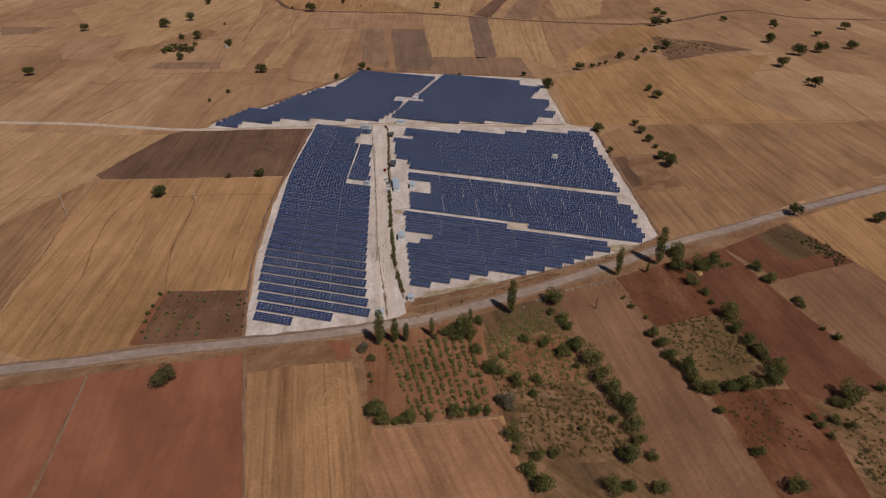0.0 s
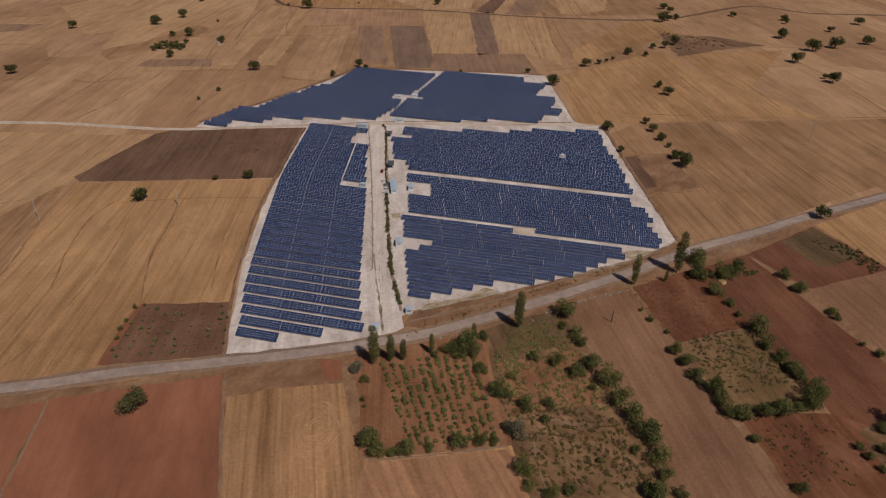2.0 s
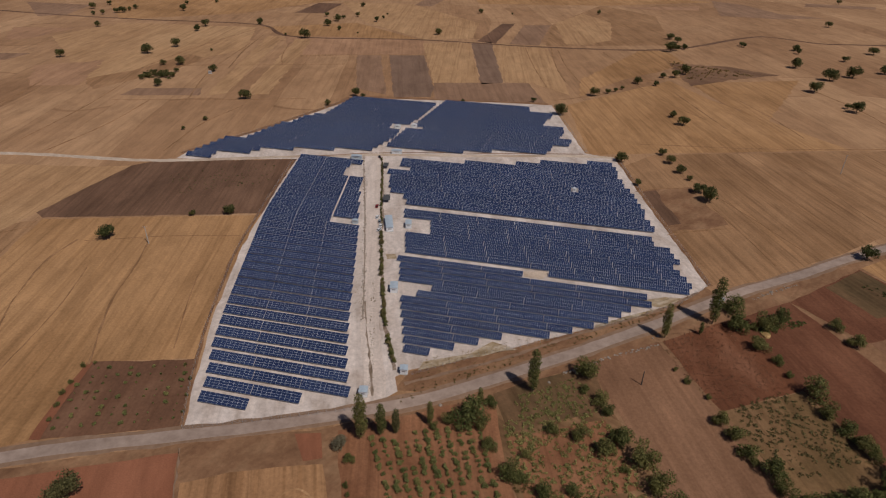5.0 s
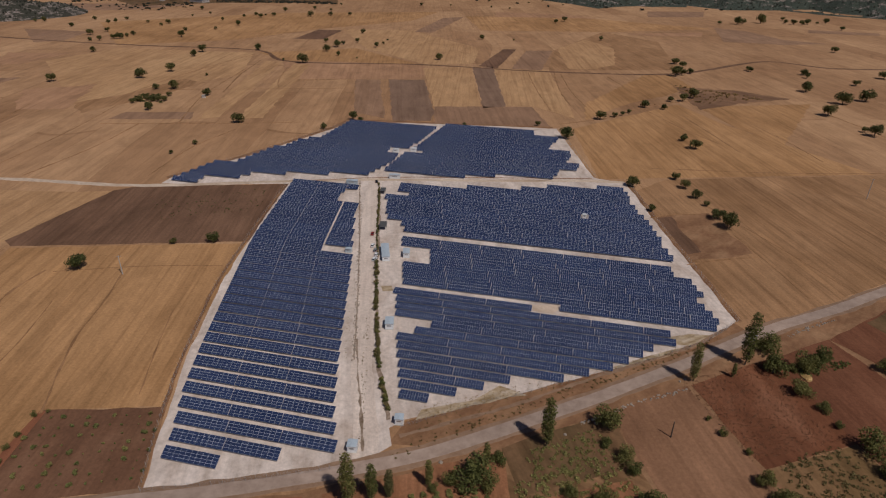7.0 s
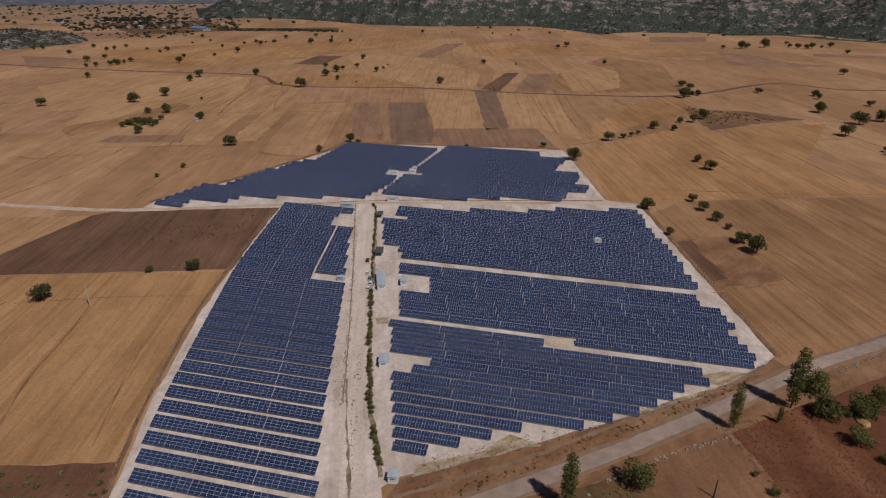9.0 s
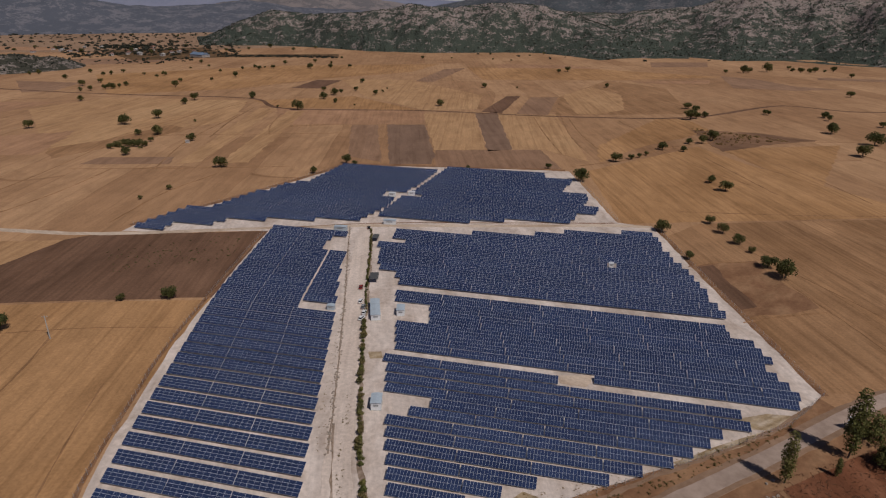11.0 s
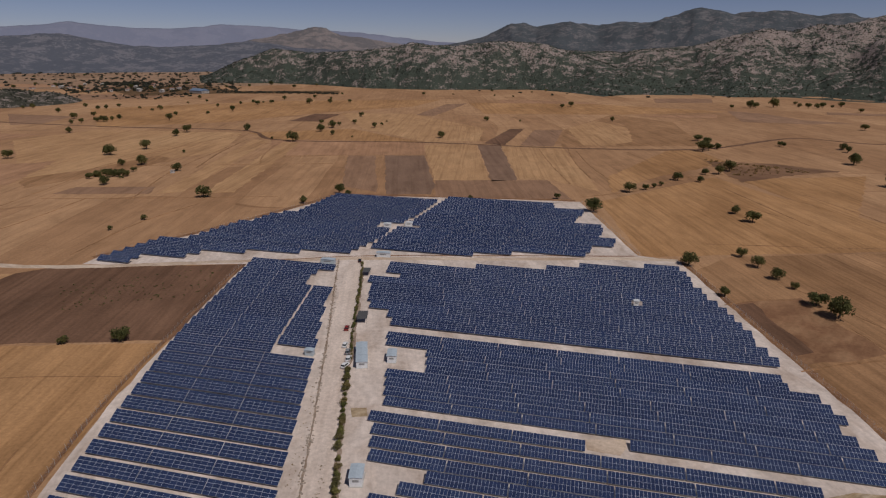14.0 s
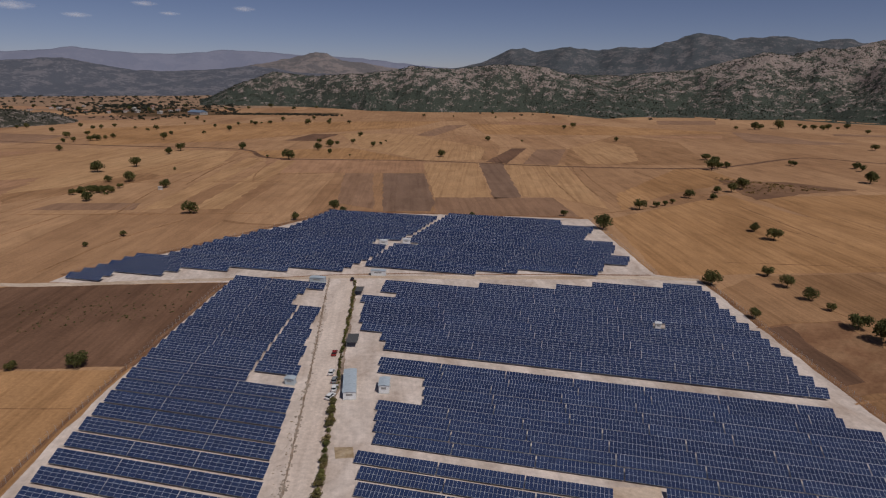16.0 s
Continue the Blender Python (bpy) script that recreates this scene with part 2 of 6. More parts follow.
M_FRAME = speckled("aluminium_frame", (0.45, 0.465, 0.5), (0.55, 0.565, 0.6), 3.0, 0.4, 0, 0.5, 0.1)
M_STEEL = speckled("galvanised_steel", (0.28, 0.29, 0.3), (0.42, 0.43, 0.44), 5.0, 0.5, 0, 0.5, 0.7)
M_WHITE = speckled("white_sheet", (0.6, 0.61, 0.62), (0.74, 0.75, 0.76), 1.5, 0.5, 0)
M_BLUEGREY = speckled("bluegrey_sheet", (0.36, 0.42, 0.47), (0.46, 0.52, 0.57), 1.5, 0.45, 0)
M_DARKROOF = speckled("dark_sheet", (0.06, 0.06, 0.062), (0.11, 0.108, 0.105), 1.5, 0.6, 0)
M_CONCRETE = speckled("concrete", (0.36, 0.34, 0.31), (0.5, 0.47, 0.43), 1.5, 0.85, 0.01)
M_TIN = speckled("blue_tin_roof", (0.13, 0.175, 0.25), (0.18, 0.235, 0.32), 0.5, 0.5, 0)
M_TILE_ROOF = speckled("clay_roof", (0.25, 0.12, 0.08), (0.36, 0.2, 0.14), 0.5, 0.8, 0)
M_GLASS_DARK = speckled("window_glass", (0.012, 0.014, 0.017), (0.025, 0.028, 0.032), 2, 0.08, 0, 0.6)
M_TYRE = speckled("tyre_rubber", (0.012, 0.012, 0.012), (0.025, 0.025, 0.025), 6, 0.85, 0)
M_CAR_WHITE = speckled("white_car_paint", (0.66, 0.66, 0.66), (0.74, 0.74, 0.74), 0.5, 0.25, 0)
M_CAR_RED = speckled("red_car_paint", (0.2, 0.022, 0.02), (0.26, 0.03, 0.026), 0.5, 0.25, 0)
M_CAR_GREY = speckled("grey_car_paint", (0.2, 0.21, 0.22), (0.26, 0.27, 0.28), 0.5, 0.25, 0)
M_CAR_DARK = speckled("dark_car_paint", (0.02, 0.02, 0.022), (0.03, 0.03, 0.032), 0.5, 0.25, 0)
M_LAMP = speckled("lamp_lens", (0.6, 0.58, 0.5), (0.75, 0.72, 0.65), 3, 0.2, 0)
M_TAIL = speckled("tail_lens", (0.3, 0.02, 0.02), (0.36, 0.03, 0.03), 3, 0.2, 0)


def cell_glass():
    """Blue silicon cells under glass, with the pale lines between them."""
    m, nt, p = nodes_of("solar_cell_glass")
    v = mapped(nt, 0, (1 / 0.16, 1 / 0.16, 1))
    inf = nt.nodes.new("ShaderNodeObjectInfo")
    geo = nt.nodes.new("ShaderNodeNewGeometry")
    b = nt.nodes.new("ShaderNodeTexBrick")
    b.offset = 0
    for k, val in (("Scale", 1.0), ("Mortar Size", 0.025), ("Brick Width", 1.0), ("Row Height", 1.0)):
        b.inputs[k].default_value = val
    b.inputs["Color1"].default_value = (0.018, 0.03, 0.077, 1)
    b.inputs["Color2"].default_value = (0.023, 0.037, 0.094, 1)
    b.inputs["Mortar"].default_value = (0.06, 0.075, 0.13, 1)
    nt.links.new(v, b.inputs["Vector"])
    va = ramp(nt, geo.outputs["Random Per Island"], ((0.0, (0.87, 0.88, 0.9)), (1.0, (1.13, 1.12, 1.1))))
    vb = ramp(nt, inf.outputs["Random"], ((0.0, (0.85, 0.85, 0.88)), (1.0, (1.15, 1.15, 1.12))))
    c = mix(nt, 1.0, mix(nt, 1.0, b.outputs["Color"], va, "MULTIPLY"), vb, "MULTIPLY")
    nt.links.new(c, p.inputs["Base Color"])
    dust = noise_of(nt, mapped(nt, 0, (1, 1, 1)), 0.8, 3)
    r = nt.nodes.new("ShaderNodeMapRange")
    r.inputs["To Min"].default_value, r.inputs["To Max"].default_value = 0.16, 0.34
    nt.links.new(dust, r.inputs["Value"])
    nt.links.new(r.outputs[0], p.inputs["Roughness"])
    p.inputs["IOR"].default_value = 1.45
    return m


M_CELL = cell_glass()


def rocky(name, rock, shrub, earth, scale=0.02, cover=0.5, climb=0.0):
    m, nt, p = nodes_of(name)
    v = mapped(nt, 0, (1, 1, 1.6))
    a = noise_of(nt, v, scale, 8, 0.72, 0.3)
    b = noise_of(nt, v, scale * 0.22, 5, 0.6)
    d = noise_of(nt, v, scale * 6, 3, 0.7)
    cr = mix(nt, ramp(nt, d, ((0.4, (0, 0, 0)), (0.6, (1, 1, 1)))), rock, earth)
    k = nt.nodes.new("ShaderNodeMath")
    k.operation = "ADD"
    nt.links.new(a, k.inputs[0])
    nt.links.new(b, k.inputs[1])
    h = nt.nodes.new("ShaderNodeMath")
    h.operation = "MULTIPLY"
    h.inputs[1].default_value = 0.5
    nt.links.new(k.outputs[0], h.inputs[0])
    if climb:
        # more bare rock towards the tops
        sp, mr, ad = nt.nodes.new("ShaderNodeSeparateXYZ"), nt.nodes.new("ShaderNodeMapRange"), nt.nodes.new("ShaderNodeMath")
        nt.links.new(v, sp.inputs[0])
        nt.links.new(sp.outputs[2], mr.inputs["Value"])
        for key, val in (("From Min", 0.0), ("From Max", 220.0), ("To Min", -climb), ("To Max", climb * 0.6)):
            mr.inputs[key].default_value = val
        nt.links.new(h.outputs[0], ad.inputs[0])
        nt.links.new(mr.outputs[0], ad.inputs[1])
        h = ad
    f = ramp(nt, h.outputs[0], ((cover - 0.025, (0, 0, 0)), (cover + 0.03, (1, 1, 1))))
    c = mix(nt, f, shrub, cr)
    nt.links.new(c, p.inputs["Base Color"])
    p.inputs["Roughness"].default_value = 0.95
    p.inputs["Specular IOR Level"].default_value = 0.1
    bump(nt, p, a, 0.8, 6.0)
    return m


M_HILL = rocky("rocky_scrub_hill", (0.35, 0.3, 0.275), (0.056, 0.066, 0.052), (0.2, 0.145, 0.12), 0.16, 0.515, 0.06)
M_KNOLL = rocky("rocky_scrub_knoll", (0.34, 0.3, 0.27), (0.055, 0.053, 0.04), (0.17, 0.12, 0.094), 0.2, 0.53)
M_PLASTER = speckled("weathered_plaster", (0.33, 0.29, 0.26), (0.47, 0.43, 0.4), 0.8, 0.9, 0)
# Distance haze is mixed into these range colours, most in the farthest.
M_RANGE = rocky("hazed_wooded_range", (0.155, 0.146, 0.152), (0.07, 0.078, 0.086), (0.125, 0.117, 0.12), 0.09, 0.53)
M_FAR = rocky("hazed_far_range", (0.165, 0.16, 0.178), (0.088, 0.094, 0.114), (0.135, 0.13, 0.146), 0.06, 0.52)
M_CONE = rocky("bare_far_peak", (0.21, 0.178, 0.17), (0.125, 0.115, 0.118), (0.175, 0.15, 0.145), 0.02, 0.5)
M_FARTHEST = rocky("haze_blue_range", (0.19, 0.196, 0.255), (0.165, 0.176, 0.235), (0.178, 0.188, 0.245), 0.012, 0.5)

# ---- mesh helpers ----


def mesh_of(name, verts, faces, mats, index=None, smooth=False):
    me = bpy.data.meshes.new(name)
    me.from_pydata(verts, [], faces)
    for m in mats:
        me.materials.append(m)
    if index is not None:
        me.polygons.foreach_set("material_index", index)
    if smooth:
        me.polygons.foreach_set("use_smooth", [True] * len(me.polygons))
    me.update()
    return me


def piece(name, me, parent, label="", at=(0, 0, 0)):
    ob = new(name, me)
    ob.parent = parent
    ob.location = at
    if label:
        tagged(ob, label)
    return ob


def part(name, bm, material, parent, label=""):
    me = bpy.data.meshes.new(name)
    bm.to_mesh(me)
    bm.free()
    me.materials.append(material)
    return piece(name, me, parent, label)


def box_bm(x0, x1, y0, y1, z0, z1, bevel=0.0, bm=None):
    bm = bm or bmesh.new()
    v = [bm.verts.new((x, y, z)) for z in (z0, z1) for y in (y0, y1) for x in (x0, x1)]
    fs = [bm.faces.new([v[i] for i in q]) for q in ((0, 2, 3, 1), (4, 5, 7, 6), (0, 1, 5, 4), (2, 6, 7, 3), (0, 4, 6, 2), (1, 3, 7, 5))]
    if bevel:
        bmesh.ops.bevel(bm, geom=list({e for f in fs for e in f.edges}), offset=bevel, segments=2, affect="EDGES", profile=0.5)
    return bm


def rod_bm(a, b, r0, r1, sides=6, bm=None):
    bm = bm or bmesh.new()
    a, b = Vector(a), Vector(b)
    d = (b - a).normalized()
    u = d.orthogonal().normalized()
    w = d.cross(u)
    rings = [[bm.verts.new(p + (u * math.cos(k * math.tau / sides) + w * math.sin(k * math.tau / sides)) * r) for k in range(sides)] for p, r in ((a, r0), (b, r1))]
    for k in range(sides):
        bm.faces.new((rings[0][k], rings[0][(k + 1) % sides], rings[1][(k + 1) % sides], rings[1][k]))
    bm.faces.new(rings[0][::-1])
    bm.faces.new(rings[1])
    return bm


def thing(name, label, category, group="", m=None, kind=""):
    ob = new(name)
    ob.empty_display_size = 0.5
    tagged(ob, label, category, group, kind)
    if m is not None:
        ob.matrix_basis = m
    return ob


def patch(name, pts, level, material, label, category="field", rough=1.2):
    """A piece of land: a low flat sheet with an uneven outline."""
    rnd = random.Random(len(pts) * 7 + int(pts[0][0]))
    out = []
    for (x0, y0), (x1, y1) in zip(pts, pts[1:] + pts[:1]):
        n = max(1, int(math.hypot(x1 - x0, y1 - y0) / 7))
        for k in range(n):
            j = rough * (0.5 if k else 0.2)
            out.append((x0 + (x1 - x0) * k / n + rnd.uniform(-j, j), y0 + (y1 - y0) * k / n + rnd.uniform(-j, j)))
    bm = bmesh.new()
    vs = [bm.verts.new((x, y, level)) for x, y in out]
    f = bm.faces.new(vs)
    bm.normal_update()
    if f.normal.z < 0:
        f.normal_flip()
    low = [bm.verts.new((x, y, -0.3)) for x, y in out]
    for k in range(len(out)):
        bm.faces.new((vs[k], vs[k - 1], low[k - 1], low[k]))
    bmesh.ops.recalc_face_normals(bm, faces=bm.faces)
    bmesh.ops.triangulate(bm, faces=[g for g in bm.faces if len(g.verts) > 4])
    me = bpy.data.meshes.new(name)
    bm.to_mesh(me)
    bm.free()
    me.materials.append(material)
    return tagged(new(name, me), label, category, kind="structure")


def ribbon(name, line, width, level, material, label, category, wobble=0.25, step=6.0):
    """A road or track along a line, with uneven edges."""
    pts = [Vector((*p, 0)) for p in line]
    fine = []
    for k in range(len(pts) - 1):
        p0, p1, p2, p3 = pts[max(k - 1, 0)], pts[k], pts[k + 1], pts[min(k + 2, len(pts) - 1)]
        n = max(2, int((p2 - p1).length / step))
        for j in range(n):
            t = j / n
            c = (p2 - p1).length
            m1 = (p2 - p0) * (c / max(1e-6, (p1 - p0).length + c))
            m2 = (p3 - p1) * (c / max(1e-6, (p3 - p2).length + c))
            fine.append(p1 * (2 * t ** 3 - 3 * t * t + 1) + m1 * (t ** 3 - 2 * t * t + t) + p2 * (3 * t * t - 2 * t ** 3) + m2 * (t ** 3 - t * t))
    fine.append(pts[-1])
    rnd = random.Random(int(width * 100))
    vs, fs = [], []
    for k, p in enumerate(fine):
        d = (fine[min(k + 1, len(fine) - 1)] - fine[max(k - 1, 0)]).normalized()
        nrm = Vector((-d.y, d.x, 0))
        for s in (1, -1):
            q = p + nrm * s * (width / 2 + rnd.uniform(-wobble, wobble))
            vs += [(q.x, q.y, level), (q.x + nrm.x * s * 0.3, q.y + nrm.y * s * 0.3, -0.2)]
        if k:
            a, b = 4 * k - 4, 4 * k
            fs += [(a, a + 2, b + 2, b), (a + 1, a, b, b + 1), (a + 2, a + 3, b + 3, b + 2)]
    return tagged(new(name, mesh_of(name, vs, fs, [material])), label, category, kind="structure")


# ---- ground and fields ----
n = 36
span = [-4750 + 9500 * k / n for k in range(n + 1)]
gv = [(x, y, 0) for y in span for x in span]
gf = [(j * (n + 1) + i, j * (n + 1) + i + 1, (j + 1) * (n + 1) + i + 1, (j + 1) * (n + 1) + i) for j in range(n) for i in range(n)]
tagged(new("ground", mesh_of("ground", gv, gf, [M_GROUND])), "wide plain of dry golden stubble fields", "ground", kind="structure")

patch("plot_margins", [(-166.8, -101.9), (-158.9, -92.7), (-106.3, -70.9), (-66.7, -52.5), (-15.7, -34.2), (5.3, -84.7), (55.8, -67.5), (70.6, -103), (77.7, -123.5), (-134.5, -169)], 0.022, M_VERGE, "dry brown margins between bare fields", "verge", 1.2)
patch("plot_margins", [(-15.4, -34.9), (38.5, 1.5), (104.5, 52.9), (146.9, 88.9), (220, 146.6), (300.6, 211.2), (442.4, 323.7), (297, -2.2), (220.9, -91.7), (79.5, -122.1), (69.6, -103.2), (55.3, -67.6), (4, -84.3)], 0.02, M_VERGE, "dry brown margins between garden plots", "verge", 1.2)
patch("field", [(-374, 140.4), (-263.3, 158.6), (-241.1, 166.6), (-248.6, 88.5), (-249.1, 77.6), (-260.7, 17.6)], 0.03, M_GOLD_B, "pale stubble field beside a dirt track", "field", 1.2)
patch("field", [(-239.2, 81.8), (-119.3, 116.4), (-98.9, 26.3), (-84.5, -11.1), (-125.9, -22.6), (-117, -62.7), (-152.1, -81.2), (-172.3, -78.2), (-191.2, -57.7), (-222.6, 23.2)], 0.035, M_GOLD_A, "golden stubble field with curving harvest lines", "field", 1.2)
patch("field", [(-258.1, 14.8), (-247.9, 76.1), (-239.9, 79.8), (-224.2, 22.8), (-193.9, -54.8)], 0.025, M_GOLD_D, "orange-gold stubble field", "field", 1.2)
patch("field", [(-248.6, 88.5), (-241.1, 166.6), (-232, 176.3), (-134.6, 206.1), (-118.9, 118.4), (-240.3, 83.3)], 0.06, M_FALLOW, "bare dark brown fallow field", "field", 1.2)
patch("field", [(-125.9, -22.6), (-84.5, -11.1), (-70, -46), (-116.3, -62.5)], 0.06, M_SAPLING, "brown plot planted with young saplings", "field", 1.2)
patch("verge", [(-158.9, -92.7), (-106.3, -70.9), (-66.7, -52.5), (-20.6, -36.1), (-15.9, -33.4), (36.2, -2.8), (72.9, 25.1), (104.4, 50.1), (102.7, 43), (73.1, 21.6), (36.7, -5.9), (-15.2, -35.7), (-64.6, -56.7), (-122.4, -83.2), (-153.2, -98.9)], 0.05, M_VERGE, "dry brown verge below the road", "verge", 1.2)
patch("field", [(-153.2, -98.9), (-124.1, -84.6), (-103.2, -140.7), (-101.7, -157.1), (-135.5, -164.3)], 0.055, M_RED, "smooth bare red earth field", "field", 1.2)
patch("field", [(-122.9, -83.3), (-64.6, -56.7), (-30, -124.8), (-20.3, -143.5), (-95.1, -159.6), (-102.6, -140.6)], 0.06, M_RED, "smooth bare red earth field beside stubble", "field", 1.2)
patch("field", [(-57.4, -67.3), (-43.8, -60.6), (-15.2, -50.5), (3.5, -85), (55.3, -67.6), (69.6, -103.2), (76.7, -122.7), (-19.9, -143.5), (-29.6, -124.7)], 0.05, M_GOLD_S, "mown stubble field with circular harvest marks", "field", 1.2)
patch("field", [(5.5, -86), (54.5, -69.2), (69, -104), (76, -122), (10, -136)], 0.055, M_GOLD_R, "reddish tan stubble below the orchard", "field", 1.2)
for k, r in enumerate((3.2, 5.0, 6.8, 8.8, 11.0, 13.2)):
    ring = [(-17.2 + r * 0.72 * math.cos(a * math.tau / 18 + k) * (1 + 0.09 * math.sin(a * 2.3 + k)), -74.2 + r * 0.9 * math.sin(a * math.tau / 18 + k) * (1 + 0.08 * math.cos(a * 1.7 + 2 * k))) for a in range(12 + k % 4)]
    ribbon("windrow", ring, 0.45, 0.1, M_STRAW_PALE, "pale curved row of cut straw on stubble", "straw", 0.2, 1.5)
patch("field", [(-63.4, -55.3), (-29.1, -39.6), (-19.6, -37.5), (-15.2, -35.7), (-14.4, -50.4), (-43.8, -60.6), (-57.1, -67.9)], 0.055, M_VERGE, "bare brown headland beside the road", "field", 1.2)
patch("field", [(-29.3, -40.5), (-20.6, -37.7), (-15.9, -48.4), (-21.8, -51.3)], 0.07, M_RED, "patch of bare red earth", "field", 1.2)
patch("field", [(-15.2, -35.7), (36.7, -5.9), (42.9, -29.8), (55.7, -66.9), (3.8, -83.5)], 0.06, M_ORCHARD, "red orchard earth with rows of fruit bushes", "field", 1.2)
patch("field", [(36.7, -5.9), (73.1, 21.6), (78.1, 3.5), (119.3, -92.4), (126.2, -112.1), (79.5, -122.1), (69.6, -103.2), (55.7, -66.9), (42.9, -29.8)], 0.055, M_SCRUB, "overgrown scrub plot of dry grass", "field", 1.2)
patch("field", [(36.6, -5), (73.1, 21.6), (81, -2.5), (44.7, -23.4)], 0.065, M_DARKGREEN, "greyish weedy corner of the plot", "field", 1.2)
patch("field", [(44.5, -25.5), (78.5, -9.5), (89.3, -38.1), (53.6, -52.9)], 0.07, M_ORCHARD, "red earth plot with scattered bushes", "field", 1.2)
patch("field", [(83, -84), (100, -80), (101.6, -91), (84, -95)], 0.075, M_DARKGREEN, "dark dead grass on the scrub plot", "field", 7)
patch("field", [(73.1, 21.6), (102.7, 43), (156.4, -84.4), (163.1, -104.1), (126.2, -112.1), (119.3, -92.4)], 0.045, M_GOLD_C, "narrow tan stubble strip", "field", 1.2)
patch("field", [(104.2, 43.4), (139.7, 68.7), (155.2, 23.4), (121.8, 4.5)], 0.06, M_RED_PLOUGH, "freshly ploughed dark red plot", "field", 1.2)
patch("field", [(121.8, 4.5), (155.2, 23.4), (174.2, -19.1), (139.7, -33.8)], 0.065, M_VINE, "olive-brown vineyard plot", "field", 1.2)
patch("field", [(139.7, 68.7), (167.7, 88.7), (219.6, -9.7), (235.5, -40.7), (219.5, -49.8), (210.6, -34.3), (175.9, -26.4), (174.4, -18.4), (155.3, 24.4)], 0.05, M_RED_LONG, "long tilled red earth field", "field", 1.2)
patch("field", [(139.7, -34.1), (176.1, -25.7), (210.6, -34.3), (189.9, -76.7), (192.9, -97.8), (165, -103.8), (157.2, -83.3)], 0.055, M_RED_PLOUGH, "red earth plot with scattered weeds", "field", 1.2)
patch("field", [(183.3, -32.4), (199.3, -23.9), (217.1, -16.6), (236.7, -28.5), (211.5, -93.7), (194.7, -97.4), (189.6, -71.9)], 0.07, M_SCRUB, "scrubby overgrown orchard plot", "field", 1.2)
patch("field", [(167.7, 88.7), (212.3, 129.8), (239.6, 90.1), (192.7, 62.2)], 0.05, M_RED_LONG, "dark weedy brown plot", "field", 1.2)
patch("field", [(188.9, 106.7), (212.7, 128.4), (230, 100.1), (203.9, 83.6)], 0.06, M_DARKGREEN, "olive weedy patch in a brown plot", "field", 1.2)
patch("field", [(193.1, 63.9), (240.4, 89.7), (249.8, 72.6), (274.4, 14.4), (236.9, -37.5), (220.2, -8.2)], 0.045, M_GOLD_C, "tan stubble field beyond the red plots", "field", 1.2)
patch("field", [(214.5, 131.7), (295.8, 198.1), (403.6, 279), (294.3, 35), (250.3, 73.8)], 0.04, M_GOLD_A, "golden stubble field beside the road", "field", 1.2)
patch("verge", [(-1.1, -10.8), (2, 0.3), (47.1, 27.5), (115, 75.1), (129.4, 94.1), (133.9, 88.5), (104.8, 60.5), (71, 33), (37.5, 8.4), (11.7, -9.7)], 0.075, M_VERGE, "brown weedy bank above the road", "verge", 1.2)
patch("field", [(98.5, 249.8), (121.8, 279), (346.3, 345.9), (461.5, 397.6), (416.4, 305.1), (306, 225.9), (151.5, 99.3), (131.4, 97.2)], 0.03, M_GOLD_D, "broad golden stubble field", "field", 1.2)
patch("field", [(53.5, 394.7), (159.3, 516.4), (189.5, 451.5), (275.5, 327.8), (347.4, 349), (121.9, 281.8), (74.1, 266.9)], 0.028, M_GOLD_A, "golden stubble field with harvest lines", "field", 1.2)
patch("field", [(105.6, 207.5), (140.4, 221.5), (155, 168.5), (119.3, 151.1)], 0.06, M_VERGE, "small pinkish brown fallow plot", "field", 3)
patch("field", [(106.8, 205.7), (116.3, 210.1), (127.7, 163.7), (117.8, 157.7)], 0.07, M_FALLOW, "dark weedy strip in the fallow plot", "field", 3)
patch("field", [(119.2, 149.4), (154.8, 166.7), (170.5, 125), (131.5, 98.6)], 0.045, M_GOLD_D, "small golden stubble field beside the fence", "field", 1.2)
patch("field", [(-202.8, 543.7), (-174.4, 551), (-119.9, 385), (-155, 400)], 0.1, M_FALLOW_FAR, "tan-brown fallow field behind the arrays", "field", 2)
patch("field", [(-165, 554), (-123.7, 564.2), (-79.8, 420), (-76, 388), (-110.4, 380)], 0.11, M_FALLOW_GREY, "grey-brown fallow field behind the arrays", "field", 2)
patch("field", [(-79.4, 652.3), (-55.1, 669.1), (-14.5, 459.6), (-36.1, 448.9)], 0.1, M_FALLOW_GREY, "narrow grey-brown fallow strip", "field", 2)
patch("field", [(-84.6, 441.4), (12, 465.6), (33.6, 397.5), (-71, 382)], 0.1, M_FALLOW_FAR, "tan-brown headland behind the arrays", "field", 2)
patch("field", [(-335.3, 632), (-245.8, 647), (-145.1, 654), (-125.3, 570.8), (-282.2, 523.1)], 0.07, M_FALLOW_TAN, "reddish tan stubble band beside a farm track", "field", 3)
patch("field", [(-640, 429), (-575, 448), (-576, 411), (-607, 394)], 0.1, M_FALLOW_FAR, "brown fallow strip in stubble", "field", 3)
patch("field", [(-525, 397), (-470, 441), (-423, 339), (-468, 326)], 0.09, M_FALLOW_TAN, "brownish worn patch of stubble", "field", 6)
patch("field", [(-723, 582), (-640, 600), (-641, 518), (-664, 503)], 0.1, M_FALLOW_TAN, "brownish strip of stubble far off", "field", 4)
patch("field", [(-136, 1342), (30, 1341), (91, 1287), (-124, 1245)], 0.1, M_FALLOW_TAN, "brownish strip of stubble below the hills", "field", 4)
patch("field", [(214, 1481), (350, 1524), (328, 1396), (203, 1357)], 0.1, M_FALLOW_FAR, "brown strip of fallow below the hills", "field", 4)
